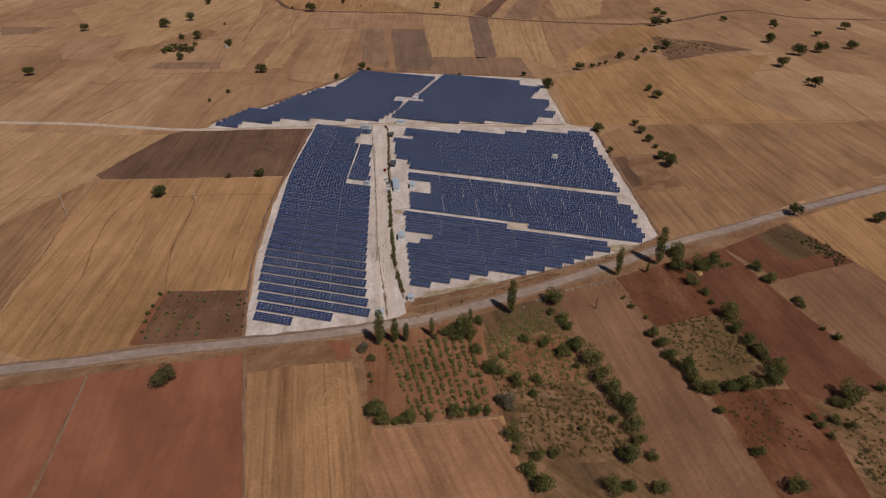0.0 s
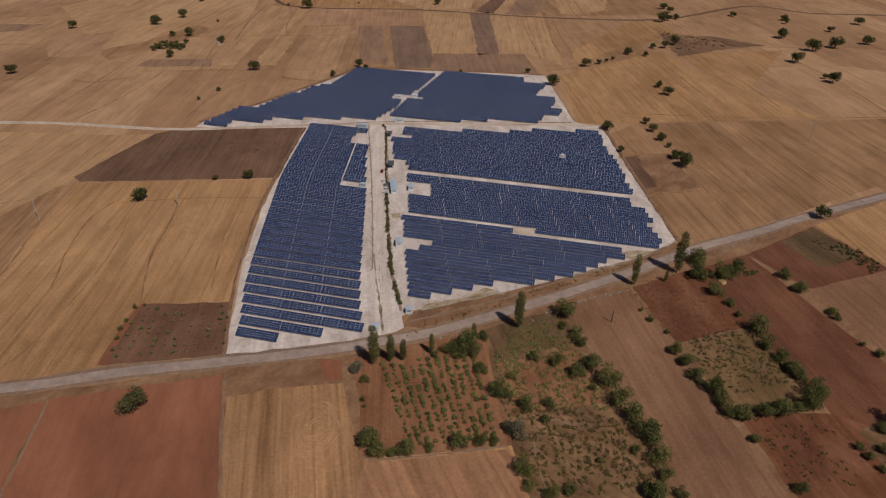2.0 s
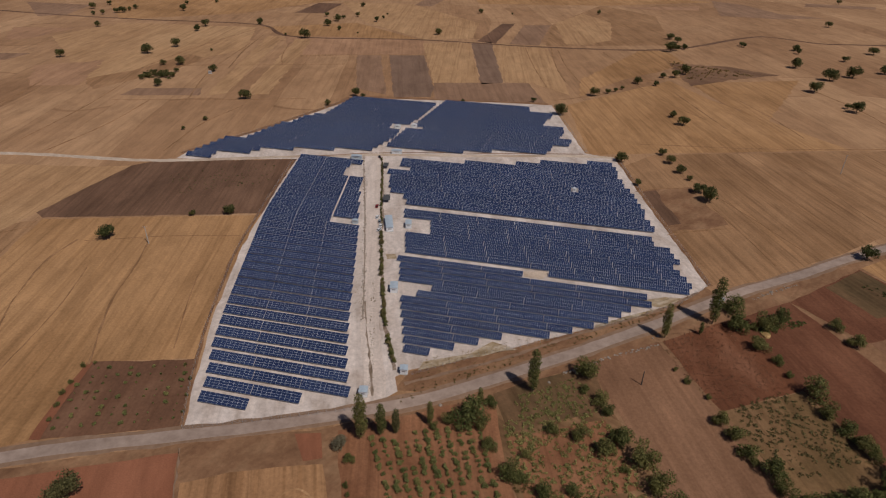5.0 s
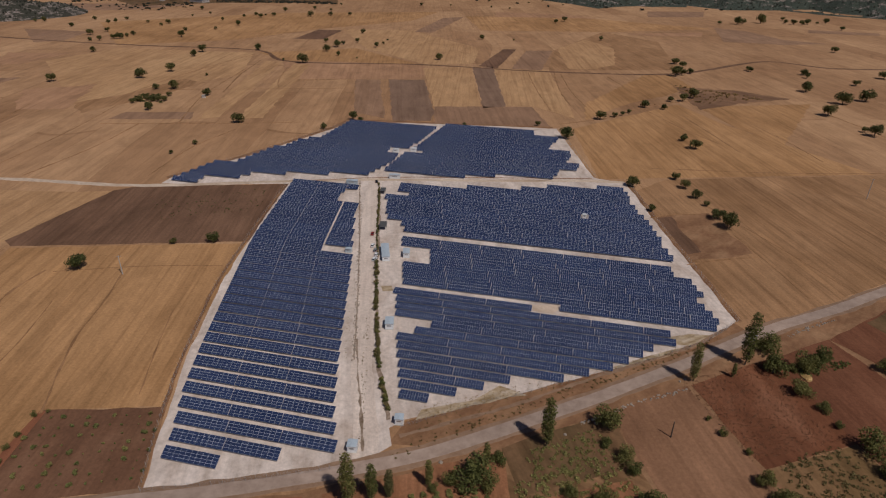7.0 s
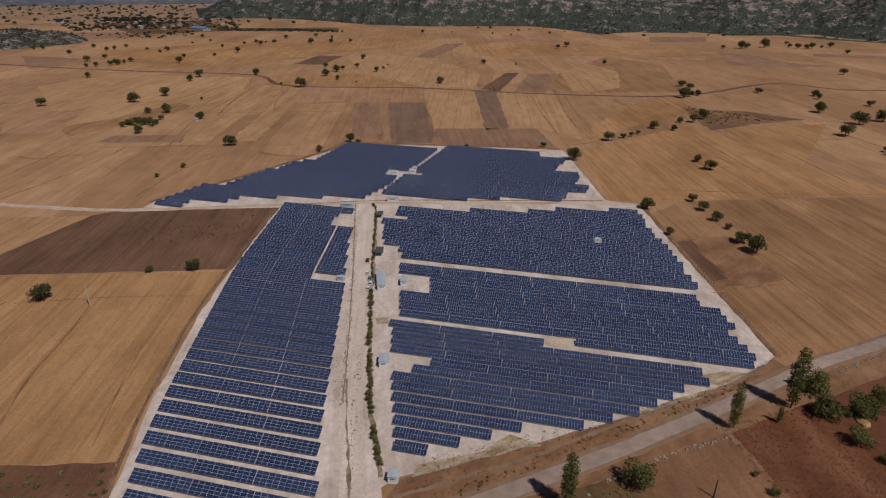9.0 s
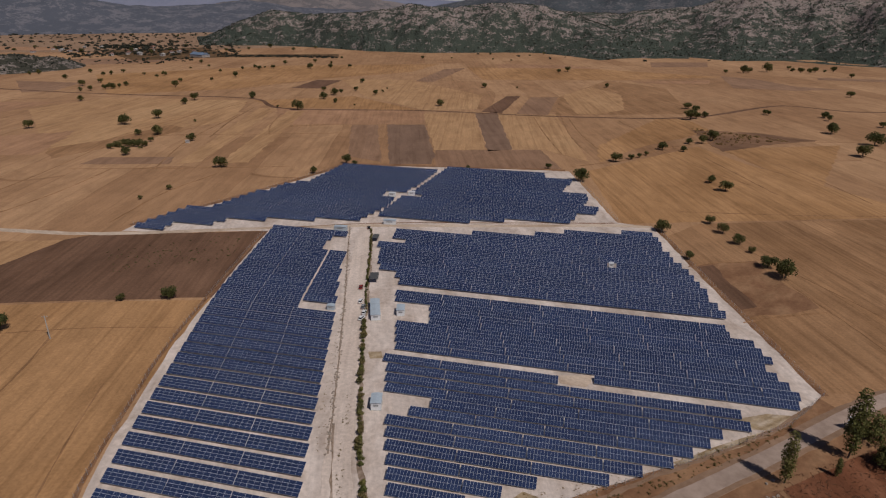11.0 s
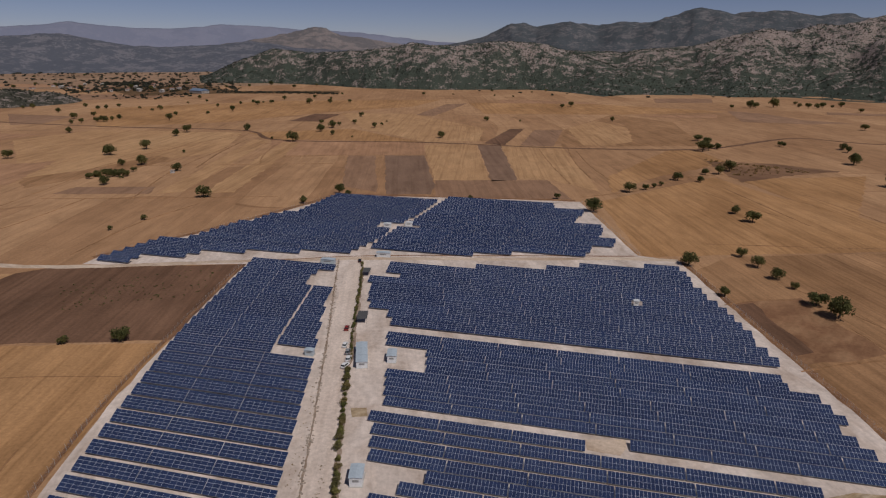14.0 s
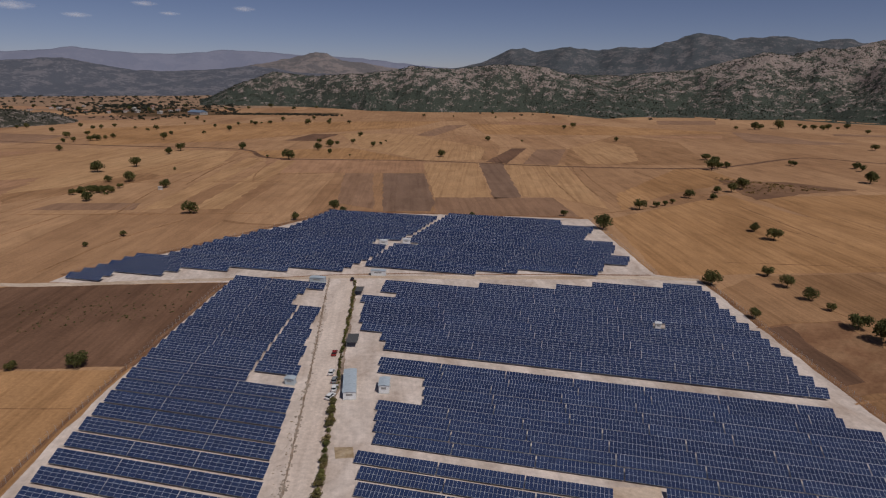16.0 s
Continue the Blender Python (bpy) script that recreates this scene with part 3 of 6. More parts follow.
patch("field", [(-1160, 1165), (-844, 1250), (-905, 1110), (-985, 1060)], 0.09, M_FALLOW_FAR, "brown bare land before the far village", "field", 8)
patch("field", [(-1900, 1440), (-1400, 1480), (-1330, 1390), (-1640, 1300)], 0.1, M_FALLOW_TAN, "brownish fields beside the far village", "field", 8)
patch("field", [(-141.1, 634.5), (-82.8, 661.1), (-38.5, 453.3), (-85.3, 440.9)], 0.08, M_GOLD_B, "pale golden strip of stubble", "field", 2)
patch("field", [(-52.7, 660), (18.1, 670.6), (56.6, 427.5), (14.8, 467.4), (-13.5, 465)], 0.08, M_GOLD_B, "pale stubble field with tractor lines", "field", 2)
patch("field", [(-322.5, 617), (-146.5, 642.7), (-129.7, 579.9), (-201.4, 547.7), (-274.9, 511.9)], 0.06, M_GOLD_D, "tan stubble strip", "field", 2)
patch("field", [(-362.5, 318.5), (-362.9, 343.8), (-300.9, 360.1), (-290.6, 337.2)], 0.1, M_FALLOW_FAR, "grey-brown fallow strip near a garden", "field", 2)
patch("field", [(-403.3, 820.7), (-407.3, 935.8), (-363, 939.6), (-355.6, 827.1)], 0.1, M_FALLOW, "dark brown fallow plot far off", "field", 2)
patch("field", [(-235, 960.2), (-228.6, 1189), (-189.3, 1218.2), (-201, 960.9)], 0.1, M_FALLOW_FAR, "distant brown strip", "field", 2)
patch("field", [(-73.8, 668.7), (-58.8, 817.3), (-37.9, 823.7), (-48.2, 661.2)], 0.1, M_FALLOW, "narrow brown strip far off", "field", 2)
patch("field", [(-29.9, 661.7), (-23.1, 814.1), (16.9, 826.2), (8.7, 663.2)], 0.1, M_FALLOW_FAR, "tan fallow strip far off", "field", 2)
patch("field", [(135, 1055.4), (281.6, 1123), (271.2, 1062.5), (182.9, 1045.1)], 0.1, M_FALLOW_TAN, "brown strip far off", "field", 3)
patch("field", [(317, 1206.2), (370.1, 1166.3), (410.6, 1064.2), (473.6, 1039), (393.3, 1002.8), (298.5, 1010.6)], 0.1, M_FALLOW_FAR, "long brown strip far off", "field", 3)
patch("field", [(498.5, 1231.2), (621.9, 1221.9), (606.4, 1183.1), (483.1, 1181.5)], 0.1, M_FALLOW_FAR, "narrow brown strip far off", "field", 3)
patch("field", [(168.6, 606.2), (234.2, 604), (286.7, 576.3), (225.1, 539.1), (179.5, 497.8), (172, 560)], 0.12, M_HOLLOW, "brown shrubby hollow in the fields", "field", 5)
patch("field", [(-888.5, 787.9), (-760.8, 789.1), (-729.4, 693.1), (-760.5, 667.8)], 0.1, M_FALLOW_FAR, "brown strip far off", "field", 2)
patch("field", [(-628, 543.4), (-605.2, 657.8), (-402.5, 679.6), (-343.8, 531.9), (-411.5, 407.9), (-433.5, 360.9)], 0.06, M_GOLD_B, "pale stubble field far off", "field", 2)
patch("field", [(-395.6, 681.7), (-275.9, 758.3), (-154.4, 660.8), (-327.2, 626.2)], 0.06, M_GOLD_A, "golden stubble field far off", "field", 2)
patch("field", [(-370.5, 958.9), (-244.6, 978.3), (-94.3, 813.7), (-83.3, 686.7), (-147.9, 662.6), (-261.1, 762.8)], 0.05, M_GOLD_B, "pale stubble field far off", "field", 2)
patch("field", [(19.1, 833.9), (98.2, 1068.7), (186.7, 971.5), (187.1, 719.1), (18.2, 665.9)], 0.05, M_GOLD_D, "orange-gold stubble field far off", "field", 2)
patch("field", [(-827.1, 899.9), (-575.4, 1162.2), (-262.6, 1292.5), (-280, 1113.2), (-406.9, 946.8), (-482.7, 787), (-624.6, 680.1)], 0.045, M_GOLD_A, "golden stubble far off", "field", 2)
patch("field", [(-189.5, 1234), (53.6, 1287.7), (318, 1186.1), (107.9, 1071.8), (-123.2, 1018.1)], 0.045, M_GOLD_A, "tan stubble far off below the hills", "field", 2)
patch("field", [(-2700, 1500), (-2600, 3000), (-1200, 3000), (-807, 1710), (-1100, 1400), (-1550, 1230)], 0.08, M_PLAIN_FAR, "greyish tan fields round the far village", "field", 6)
patch("field", [(-1250.8, 1421.7), (-1045.1, 1607.4), (-783.7, 1343), (-948.8, 1171.5)], 0.1, M_DARKGREEN, "dark village gardens far off", "field", 6)
patch("field", [(-869.4, 1382.5), (-579.9, 1497.7), (-546.4, 1411.6), (-809.5, 1309.9)], 0.12, M_DARKGREEN, "dark green field far off", "field", 4)
patch("field", [(-284.6, 338.8), (-269.7, 350.9), (-332.5, 619.4), (-357.8, 628)], 0.085, M_GOLD_B, "pale sweeping strip of stubble", "field", 3)
patch("field", [(-250.8, 349.6), (-228.9, 357.4), (-289.9, 616.3), (-312.7, 614.7)], 0.085, M_GOLD_B, "pale sweeping strip of stubble", "field", 3)
patch("field", [(-433.5, 360.9), (-409.3, 405.6), (-396, 493.2), (-361.2, 480.5), (-375.3, 406.1), (-400.2, 329.6)], 0.085, M_GOLD_D, "tan strip of stubble", "field", 3)
patch("field", [(138.8, 668.4), (173.2, 678.1), (187.3, 610.7), (156.4, 562), (108.3, 505.4), (65.2, 429.7), (64.7, 493.8)], 0.085, M_GOLD_A, "pale stubble field with harvest lines", "field", 3)
patch("field", [(178.2, 510.8), (300.7, 556.7), (228.4, 386.8), (200.2, 442.4)], 0.085, M_GOLD_A, "pale stubble field far off", "field", 3)
patch("field", [(22.9, 849.4), (65.8, 959.9), (110.6, 876.2), (105.2, 730.9), (76.3, 692.1), (43.8, 682.8)], 0.085, M_GOLD_B, "pale stubble plot far off", "field", 3)
patch("field", [(-118, -62.9), (-123.1, -42.2), (-126.4, -22.7), (-124.2, -22.2), (-119, -45.7), (-114.3, -62)], 0.065, M_RED, "strip of bare red earth beside saplings", "field", 1.2)
patch("gravel_yard", [(-69, -46), (-40, -35), (-8.3, -22.5), (0.5, -11.5), (-3, -4), (1.8, 1.2), (25, 15.5), (47, 28.6), (85, 54), (115, 76.4), (131, 95), (113, 170), (92.5, 264), (71, 268.5), (39.2, 391), (-62.8, 380), (-144.5, 367), (-152, 345), (-186.3, 261), (-219, 198), (-219, 186), (-180, 194), (-135, 206), (-123.2, 138.5), (-110, 71.7), (-91.2, 10.4), (-78.7, -22.9)], 0.1, M_YARD, "pale crushed limestone yard of the solar farm", "yard", 1.2)
patch("weed_patch", [(5.3, 1.9), (24.2, 14), (43, 23.7), (31.7, 26.7), (23.7, 16.9), (5.6, 7.9)], 0.13, M_WEED, "yellowish dry weeds on the gravel", "weeds", 2)
patch("weed_patch", [(39.7, 87.7), (52, 90.5), (52, 86.1), (49.8, 82.3), (40.7, 82.8)], 0.13, M_DIRT, "tan bare earth on the gravel", "earth", 0.6)
patch("weed_patch", [(-33.7, 88.3), (-28.8, 89.4), (-26.9, 85), (-31.1, 83.7)], 0.13, M_WEED, "yellowish dry spoil on the gravel", "weeds", 1.6)
patch("weed_patch", [(97.1, 73.3), (109.2, 79.2), (119.5, 80.4), (108.3, 70), (101.8, 70.1), (95.4, 69.7)], 0.116, M_WEED, "yellowish dry weeds at the corner of the yard", "weeds", 3)
patch("weed_patch", [(75.1, 48.5), (88.1, 58.2), (104.5, 68.4), (105.9, 66.9), (88.9, 55.1), (77.1, 47.2)], 0.121, M_WEED, "yellowish dry weeds along the yard edge", "weeds", 2)

# ---- roads ----
ROAD = [(-420, -200), (-162.1, -89.2), (-130.5, -76.4), (-109.6, -66), (-75.2, -52.5), (-37, -37.3), (-7.7, -23.5), (12.4, -12.8), (38, 5.2), (71.2, 30.4), (104.7, 57.6), (147.5, 93.7), (179.6, 116.2), (210, 140.1), (480, 330), (800, 560), (1300, 900)]
ribbon("road_shoulder", ROAD, 8.6, 0.16, M_SHOULDER, "pale dusty shoulder along the asphalt road", "road", 0.7)
ribbon("road", ROAD, 5.3, 0.2, M_ROAD, "worn grey asphalt country road", "road", 0.2)
CROSS = [(-1200, 60), (-600, 120), (-388.2, 155.8), (-319.8, 169.3), (-233.3, 178.5), (-134.2, 211.3), (-80.2, 227.7), (0, 246), (69.5, 262.5), (92, 264.5)]
ribbon("dirt_road", CROSS, 4.6, 0.17, M_DIRT, "pale dirt track crossing the plain", "road", 0.5)
DRIVE = [(-6, -24), (-8.5, -12), (-24, 30), (-34.5, 67.7), (-50, 115), (-72.1, 194.8), (-78.7, 224)]
ribbon("driveway", DRIVE, 8.6, 0.14, M_DRIVE, "white gravel driveway between solar arrays", "road", 0.4)
DITCH = [(-27.4, 29.9), (-31.3, 43.3), (-36.8, 61.3), (-42.5, 79.7), (-49.6, 101.9), (-58.3, 129.1), (-67.7, 157), (-79.2, 191.4), (-89.7, 223.6)]
ribbon("ditch", DITCH, 0.55, 0.16, M_DITCH, "brown weedy ditch along the gravel driveway", "ditch", 0.25, 1.5)
ribbon("ditch", [(-8.4, -16.4), (-11.9, -6.5), (-18.1, 10.1), (-24.3, 25.8), (-30.7, 44)], 0.8, 0.16, M_DITCH, "brown weedy ditch near the gate", "ditch", 0.4, 3)
ribbon("hedge_bed", [(-17.8, 32), (-21.2, 43.1), (-31, 72), (-42.9, 111.5), (-49.7, 136.6), (-58.4, 165.9), (-72.7, 214.9)], 1.5, 0.17, M_DITCH, "brown earth bed under the driveway hedge", "bed", 0.5, 3)
ribbon("hedge_bed", [(-19.9, 36.4), (-12.8, 19.7), (-4, -0.1)], 1.5, 0.17, M_DITCH, "brown earth bed under the hedge near the gate", "bed", 0.5, 3)
ribbon("fence_verge", [(-69.6, -46), (-80.1, -23), (-92.9, 10), (-111.9, 71.7), (-125.1, 138.5), (-136.1, 203)], 1.7, 0.08, M_VERGE, "brown weedy strip outside the fence", "verge", 0.4)
ribbon("fence_verge", [(-222, 197), (-189.5, 262), (-155, 346), (-147, 369.5), (-62.8, 383), (36, 394)], 4.2, 0.08, M_VERGE, "brown strip outside the northern fence", "verge", 0.6)
ribbon("fence_verge", [(132.3, 95), (114.6, 170), (94.3, 262)], 3.6, 0.08, M_VERGE, "brown weedy strip outside the eastern fence", "verge", 0.6)
ribbon("fence_verge", [(-135, 209.5), (-81, 232), (0, 251.5), (69, 267)], 1.0, 0.19, M_VERGE, "brown strip beside the dirt track", "verge", 0.3)
ribbon("field_balk", [(-123.2, -84.1), (-117.1, -100.5), (-107.1, -126.5), (-102.8, -140.6), (-98.1, -156.3)], 0.55, 0.14, M_SHOULDER, "pale trodden line between red earth fields", "path", 0.4, 3)
ribbon("field_balk", [(-65, -54.9), (-45.4, -93.8), (-29.8, -124.8), (-22.1, -140)], 0.4, 0.14, M_SHOULDER, "pale stony balk between red earth and stubble", "path", 0.4, 3)
ribbon("field_balk", [(61.6, -59.1), (71, -51.6), (81.5, -56)], 0.3, 0.14, M_SHOULDER, "dusty trail across the scrub plot", "path", 0.4, 3)
ribbon("field_balk", [(63.2, -67.4), (70.7, -62.4), (83.7, -63.5)], 0.3, 0.14, M_SHOULDER, "dusty trail across the scrub plot", "path", 0.4, 3)
ribbon("field_balk", [(59.2, -52), (61.6, -59.1), (65.2, -73), (70.1, -87.4)], 0.3, 0.14, M_SHOULDER, "dusty trail across the scrub plot", "path", 0.4, 3)
ribbon("field_balk", [(1.7, -6.9), (33.7, 14), (70.6, 42.2), (104.7, 67.1), (125.6, 87.2)], 1.5, 0.14, M_SHOULDER, "pale dusty wheel track on the road bank", "path", 0.4, 3)
ribbon("field_balk", [(6.5, -85), (26.7, -77.9), (53.6, -67.6)], 0.7, 0.14, M_SHOULDER, "bare dusty edge below the orchard hedge", "path", 0.4, 3)

# wheel tracks and balks across the stubble: width, then the way
LINES = [
    (1.6, (-232.9, 46.1), (-212, -3.2), (-203.7, -29.3), (-199.9, -48.3)),
    (1.3, (-202.1, 65.3), (-202, 42.3), (-190, 8.1), (-175.5, -20.1), (-168, -47.9), (-161.6, -71.9)),
    (1.1, (-162.9, 70.8), (-154.3, 46.4), (-144.8, 15.6), (-125.1, -23.9)),
    (0.7, (-177, 41), (-166.5, 10.5), (-159.2, -21.6), (-153.8, -57.9), (-155.4, -77.5)),
    (0.6, (-119.3, 47.7), (-110.5, 23.6), (-97.6, -7.4)),
    (0.7, (-237.3, 73.5), (-254, 56.9), (-278.9, 37.4)),
    (0.7, (-118.4, 89.6), (-154.4, 80.9), (-197.6, 64.8)),
    (1.4, (158.6, 469.2), (177.7, 399.3), (188.5, 358.7)),
    (0.9, (122.7, 489.4), (151.8, 421.1), (175.6, 380.8)),
    (1.2, (216.8, 459), (236.6, 396.8), (247.4, 350.2)),
    (1.5, (113.1, 300.7), (216.2, 315.6), (351.6, 350.2)),
    (1.6, (300.4, 521.7), (324, 447.6), (338.7, 344.1)),
    (1.4, (281.8, 325.4), (295.5, 275), (309.3, 234.8)),
    (1.4, (149.8, 190.7), (161.1, 157), (170.3, 123.5)),
    (0.9, (213, 298.3), (226.2, 263.6), (239.4, 207.8), (250, 178.4)),
    (0.6, (137.7, 241.5), (174.7, 173.4), (193.4, 136.5)),
    (1.3, (103.4, 204.9), (118.6, 214), (135.9, 218.3)),
    (1.3, (117.2, 146.4), (130.8, 153.9), (156.4, 164.5)),
    (1.3, (-326, 312.5), (-317.5, 242.7), (-319.6, 176)),
    (1.2, (-235.5, 317.3), (-243, 262.3), (-236.7, 197.2)),
    (1.0, (-398.5, 406.6), (-368.5, 281.7), (-355.7, 194.4)),
    (1.0, (-472, 348.6), (-433.8, 246), (-416.1, 186.1)),
    (1.6, (-358, 573.1), (-330.3, 425.9), (-293.3, 321.3)),
    (1.8, (-366.8, 628.4), (-343.2, 525.4), (-317.4, 442.9)),
    (1.8, (-310.2, 587.4), (-285.3, 510.3), (-266.4, 471.3)),
    (1.4, (-406.7, 431.3), (-342.9, 449.5), (-201, 495.6)),
    (1.4, (-358.5, 303.7), (-249.4, 333.2), (-189.7, 353.3)),
    (1.2, (-451.2, 224.1), (-446.5, 260.8), (-467.4, 342.8)),
    (1.6, (22.9, 687.3), (37.2, 547.5), (49.8, 482.4)),
    (1.6, (-7, 646.5), (9.1, 555.7), (31.5, 453.9)),
    (1.4, (34.6, 649.6), (49.2, 550.6), (66.2, 479.1)),
    (1.4, (92.3, 645.6), (125.4, 541), (138.2, 504.5)),
    (2.4, (-314.7, 1115.2), (-406.9, 946.8), (-474.4, 773)),
    (2.4, (165.5, 628.8), (170.3, 597.1), (183.8, 570.1), (176, 540), (127.1, 501.7), (91.2, 446.3), (40.6, 407)),
    (2.0, (-407.2, 403.2), (-410.8, 513), (-396.3, 668.9)),
]
for width, *line in LINES:
    ribbon("field_line", line, width * 0.62, 0.13, M_TRACK, "thin brown wheel track between stubble fields", "track", width * 0.3, 4)
FARTRACK = [(-1500, 760), (-785.8, 691.5), (-596.1, 688.9), (-405, 698.4), (-329.6, 630.9), (-146.8, 657.8), (18.4, 656.6), (175, 687.5), (323.9, 822.4), (400.1, 790.2), (900, 900)]
ribbon("farm_track", FARTRACK, 6.0, 0.15, M_FALLOW, "narrow brown farm track between far fields", "road", 1.0, 15)

# ---- hills ----
EYE0 = Vector((24.7, -48.0, 0))


def ridge(name, profile, r0, r1, r2, material, label, seed, na=320, nr=96, amp=0.25, freq=1 / 260, category="hill", foot=()):
    """A range in a sector round the plain: profile gives bearing (degrees from +y to +x) and crest height."""
    az = np.linspace(profile[0][0], profile[-1][0], na)
    crest = np.interp(az, [p[0] for p in profile], [p[1] for p in profile])
    vs = []
    off = Vector((seed * 13.7, seed * 5.1, seed * 2.3))
    first, top = r0, r1
    for a, h in zip(az, crest):
        if foot:
            # the hill's foot comes and goes along the plain, and the crest draws back with it
            r0 = np.interp(a, [p[0] for p in foot], [p[1] for p in foot]) + 14 * noise.noise(Vector((a * 0.9, seed, 4)))
            r1 = max(top, r0 + 0.6 * (top - first))
            h = 98.6 + (h - 98.6) * r1 / top
        wob = noise.noise(Vector((a * 0.35, seed, 0))) * (0 if foot else 0.06) * (r1 - r0)
        for j in range(nr):
            u = j / (nr - 1)
            r = r0 + wob + (r2 - r0) * u
            uc = (r1 - r0) / (r2 - r0)
            s = (u / uc) if u < uc else 1 - (u - uc) / (1 - uc)
            s = max(0, s)
            s = s * s * (3 - 2 * s) * 0.45 + s * 0.55
            x, y = EYE0.x + r * math.sin(radians(a)), EYE0.y + r * math.cos(radians(a))
            q = Vector((x, y, 0)) * freq + off
            nz = noise.fractal(q, 0.9, 2.1, 6)
            rd = 1 - abs(noise.noise(q * 0.7)) * 2
            k = s * (1 - s) * 4
            z = h * s + h * amp * k * (nz * 0.8 + rd * 0.5) + h * 0.035 * s * noise.fractal(q * 6, 0.9, 2.1, 4)
            vs.append((x, y, max(z, -3) - (2 if s < 0.01 else 0)))
    fs = [(i * nr + j, (i + 1) * nr + j, (i + 1) * nr + j + 1, i * nr + j + 1) for i in range(na - 1) for j in range(nr - 1)]
    tagged(new(name, mesh_of(name, vs, fs, [material], smooth=True)), label, category, kind="structure")
    return vs


HILL_A = ridge("hill", [(-33.76, 4.5), (-31.88, 32.9), (-29.96, 65.1), (-28.53, 81.4), (-26.83, 101.3), (-23.71, 92.6), (-21.24, 95.1), (-18.74, 100.9), (-15.19, 115.5), (-11.12, 116.9), (-7.07, 129.8), (-3.55, 125.8), (-1.79, 110), (1.95, 75.3), (6.35, 29), (11.01, -6.8)], 1620, 1950, 2650, M_HILL, "near rocky limestone hill with dark scrub", 3, na=420, amp=0.4, freq=1/190,
               foot=[(-34, 2080), (-27, 2020), (-23, 1910), (-19, 1760), (-13.7, 1700), (-9, 1720), (-4, 1760), (-0.6, 1710), (2.7, 1620), (11, 1700)])
HILL_B = ridge("hill", [(-6.95, -5.4), (-3.95, 47.3), (-1.78, 108.3), (0.93, 99.6), (3.82, 94.9), (6.57, 115.3), (9.7, 121.9), (12.2, 153.6), (14.23, 167.9), (16.66, 158.8), (18.51, 175.6), (20.97, 199.6), (22.58, 214.6), (26.63, 256.2), (32.38, 218.2)], 1540, 2350, 3000, M_HILL, "rocky hillside with dark scrub above the plain", 8, na=420, amp=0.36, freq=1/220,
               foot=[(-7, 1790), (-4, 1770), (-0.5, 1670), (2.7, 1545), (6.9, 1720), (8.8, 1770), (13.5, 1670), (17.3, 1750), (21, 1690), (33, 1700)])
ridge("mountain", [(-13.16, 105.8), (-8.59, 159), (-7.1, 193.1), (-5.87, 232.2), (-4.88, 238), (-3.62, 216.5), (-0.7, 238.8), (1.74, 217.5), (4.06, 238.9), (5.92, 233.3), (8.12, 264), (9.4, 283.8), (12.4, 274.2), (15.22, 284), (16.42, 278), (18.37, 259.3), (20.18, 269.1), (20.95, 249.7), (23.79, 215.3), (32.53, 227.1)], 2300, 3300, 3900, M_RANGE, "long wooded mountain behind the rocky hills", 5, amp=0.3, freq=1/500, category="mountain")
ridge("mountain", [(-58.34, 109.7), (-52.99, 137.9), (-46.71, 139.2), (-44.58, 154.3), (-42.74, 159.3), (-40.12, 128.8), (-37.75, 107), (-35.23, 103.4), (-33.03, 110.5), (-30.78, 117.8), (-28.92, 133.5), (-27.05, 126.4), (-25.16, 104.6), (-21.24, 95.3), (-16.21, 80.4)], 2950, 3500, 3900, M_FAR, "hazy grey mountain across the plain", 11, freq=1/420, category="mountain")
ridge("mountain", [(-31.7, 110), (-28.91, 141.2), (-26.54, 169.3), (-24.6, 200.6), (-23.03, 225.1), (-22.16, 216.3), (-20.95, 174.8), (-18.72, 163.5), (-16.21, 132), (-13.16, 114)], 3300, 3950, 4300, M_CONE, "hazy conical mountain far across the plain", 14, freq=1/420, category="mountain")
# The last range's pale blue is haze put into its colour.
ridge("backdrop", [(-60.49, 173.6), (-52.82, 222.3), (-46.6, 208.4), (-44.12, 226.9), (-41.87, 245.3), (-39.2, 221), (-35.08, 214.9), (-30.65, 247.6), (-27.9, 237.5), (-24.11, 220.5), (-20.19, 217.6), (-17.21, 190.1), (-14.17, 162), (-11.12, 149), (-1.06, 137.1), (27.13, 196.1), (39.51, 189.5)], 4200, 4550, 4650, M_FARTHEST, "farthest mountains coloured pale blue by painted haze", 17, nr=24, amp=0.1, freq=1/600, category="backdrop")


def scrub_on(vs, count, label, seed):
    """Dark shrubs strewn over a hillside, past counting."""
    rnd = random.Random(seed)
    pick = [v for v in vs if v[2] > 2 and math.hypot(v[0], v[1]) < 2250]
    out, fs = [], []
    for _ in range(count):
        x, y, z = rnd.choice(pick)
        x, y = x + rnd.uniform(-9, 9), y + rnd.uniform(-9, 9)
        r = rnd.uniform(0.9, 2.3)
        k = len(out)
        ring = [(x + math.cos(a) * r * rnd.uniform(0.7, 1.2), y + math.sin(a) * r * rnd.uniform(0.7, 1.2), z + r * rnd.uniform(0.1, 0.5)) for a in (0, 1.05, 2.1, 3.14, 4.2, 5.25)]
        out += ring + [(x, y, z + r * rnd.uniform(0.9, 1.5)), (x, y, z - 2.5)]
        for i in range(6):
            fs += [(k + i, k + (i + 1) % 6, k + 6), (k + (i + 1) % 6, k + i, k + 7)]
    return tagged(new("scrub", mesh_of("scrub", out, fs, [M_LEAF_HILL])), label, "shrubs", kind="stuff")


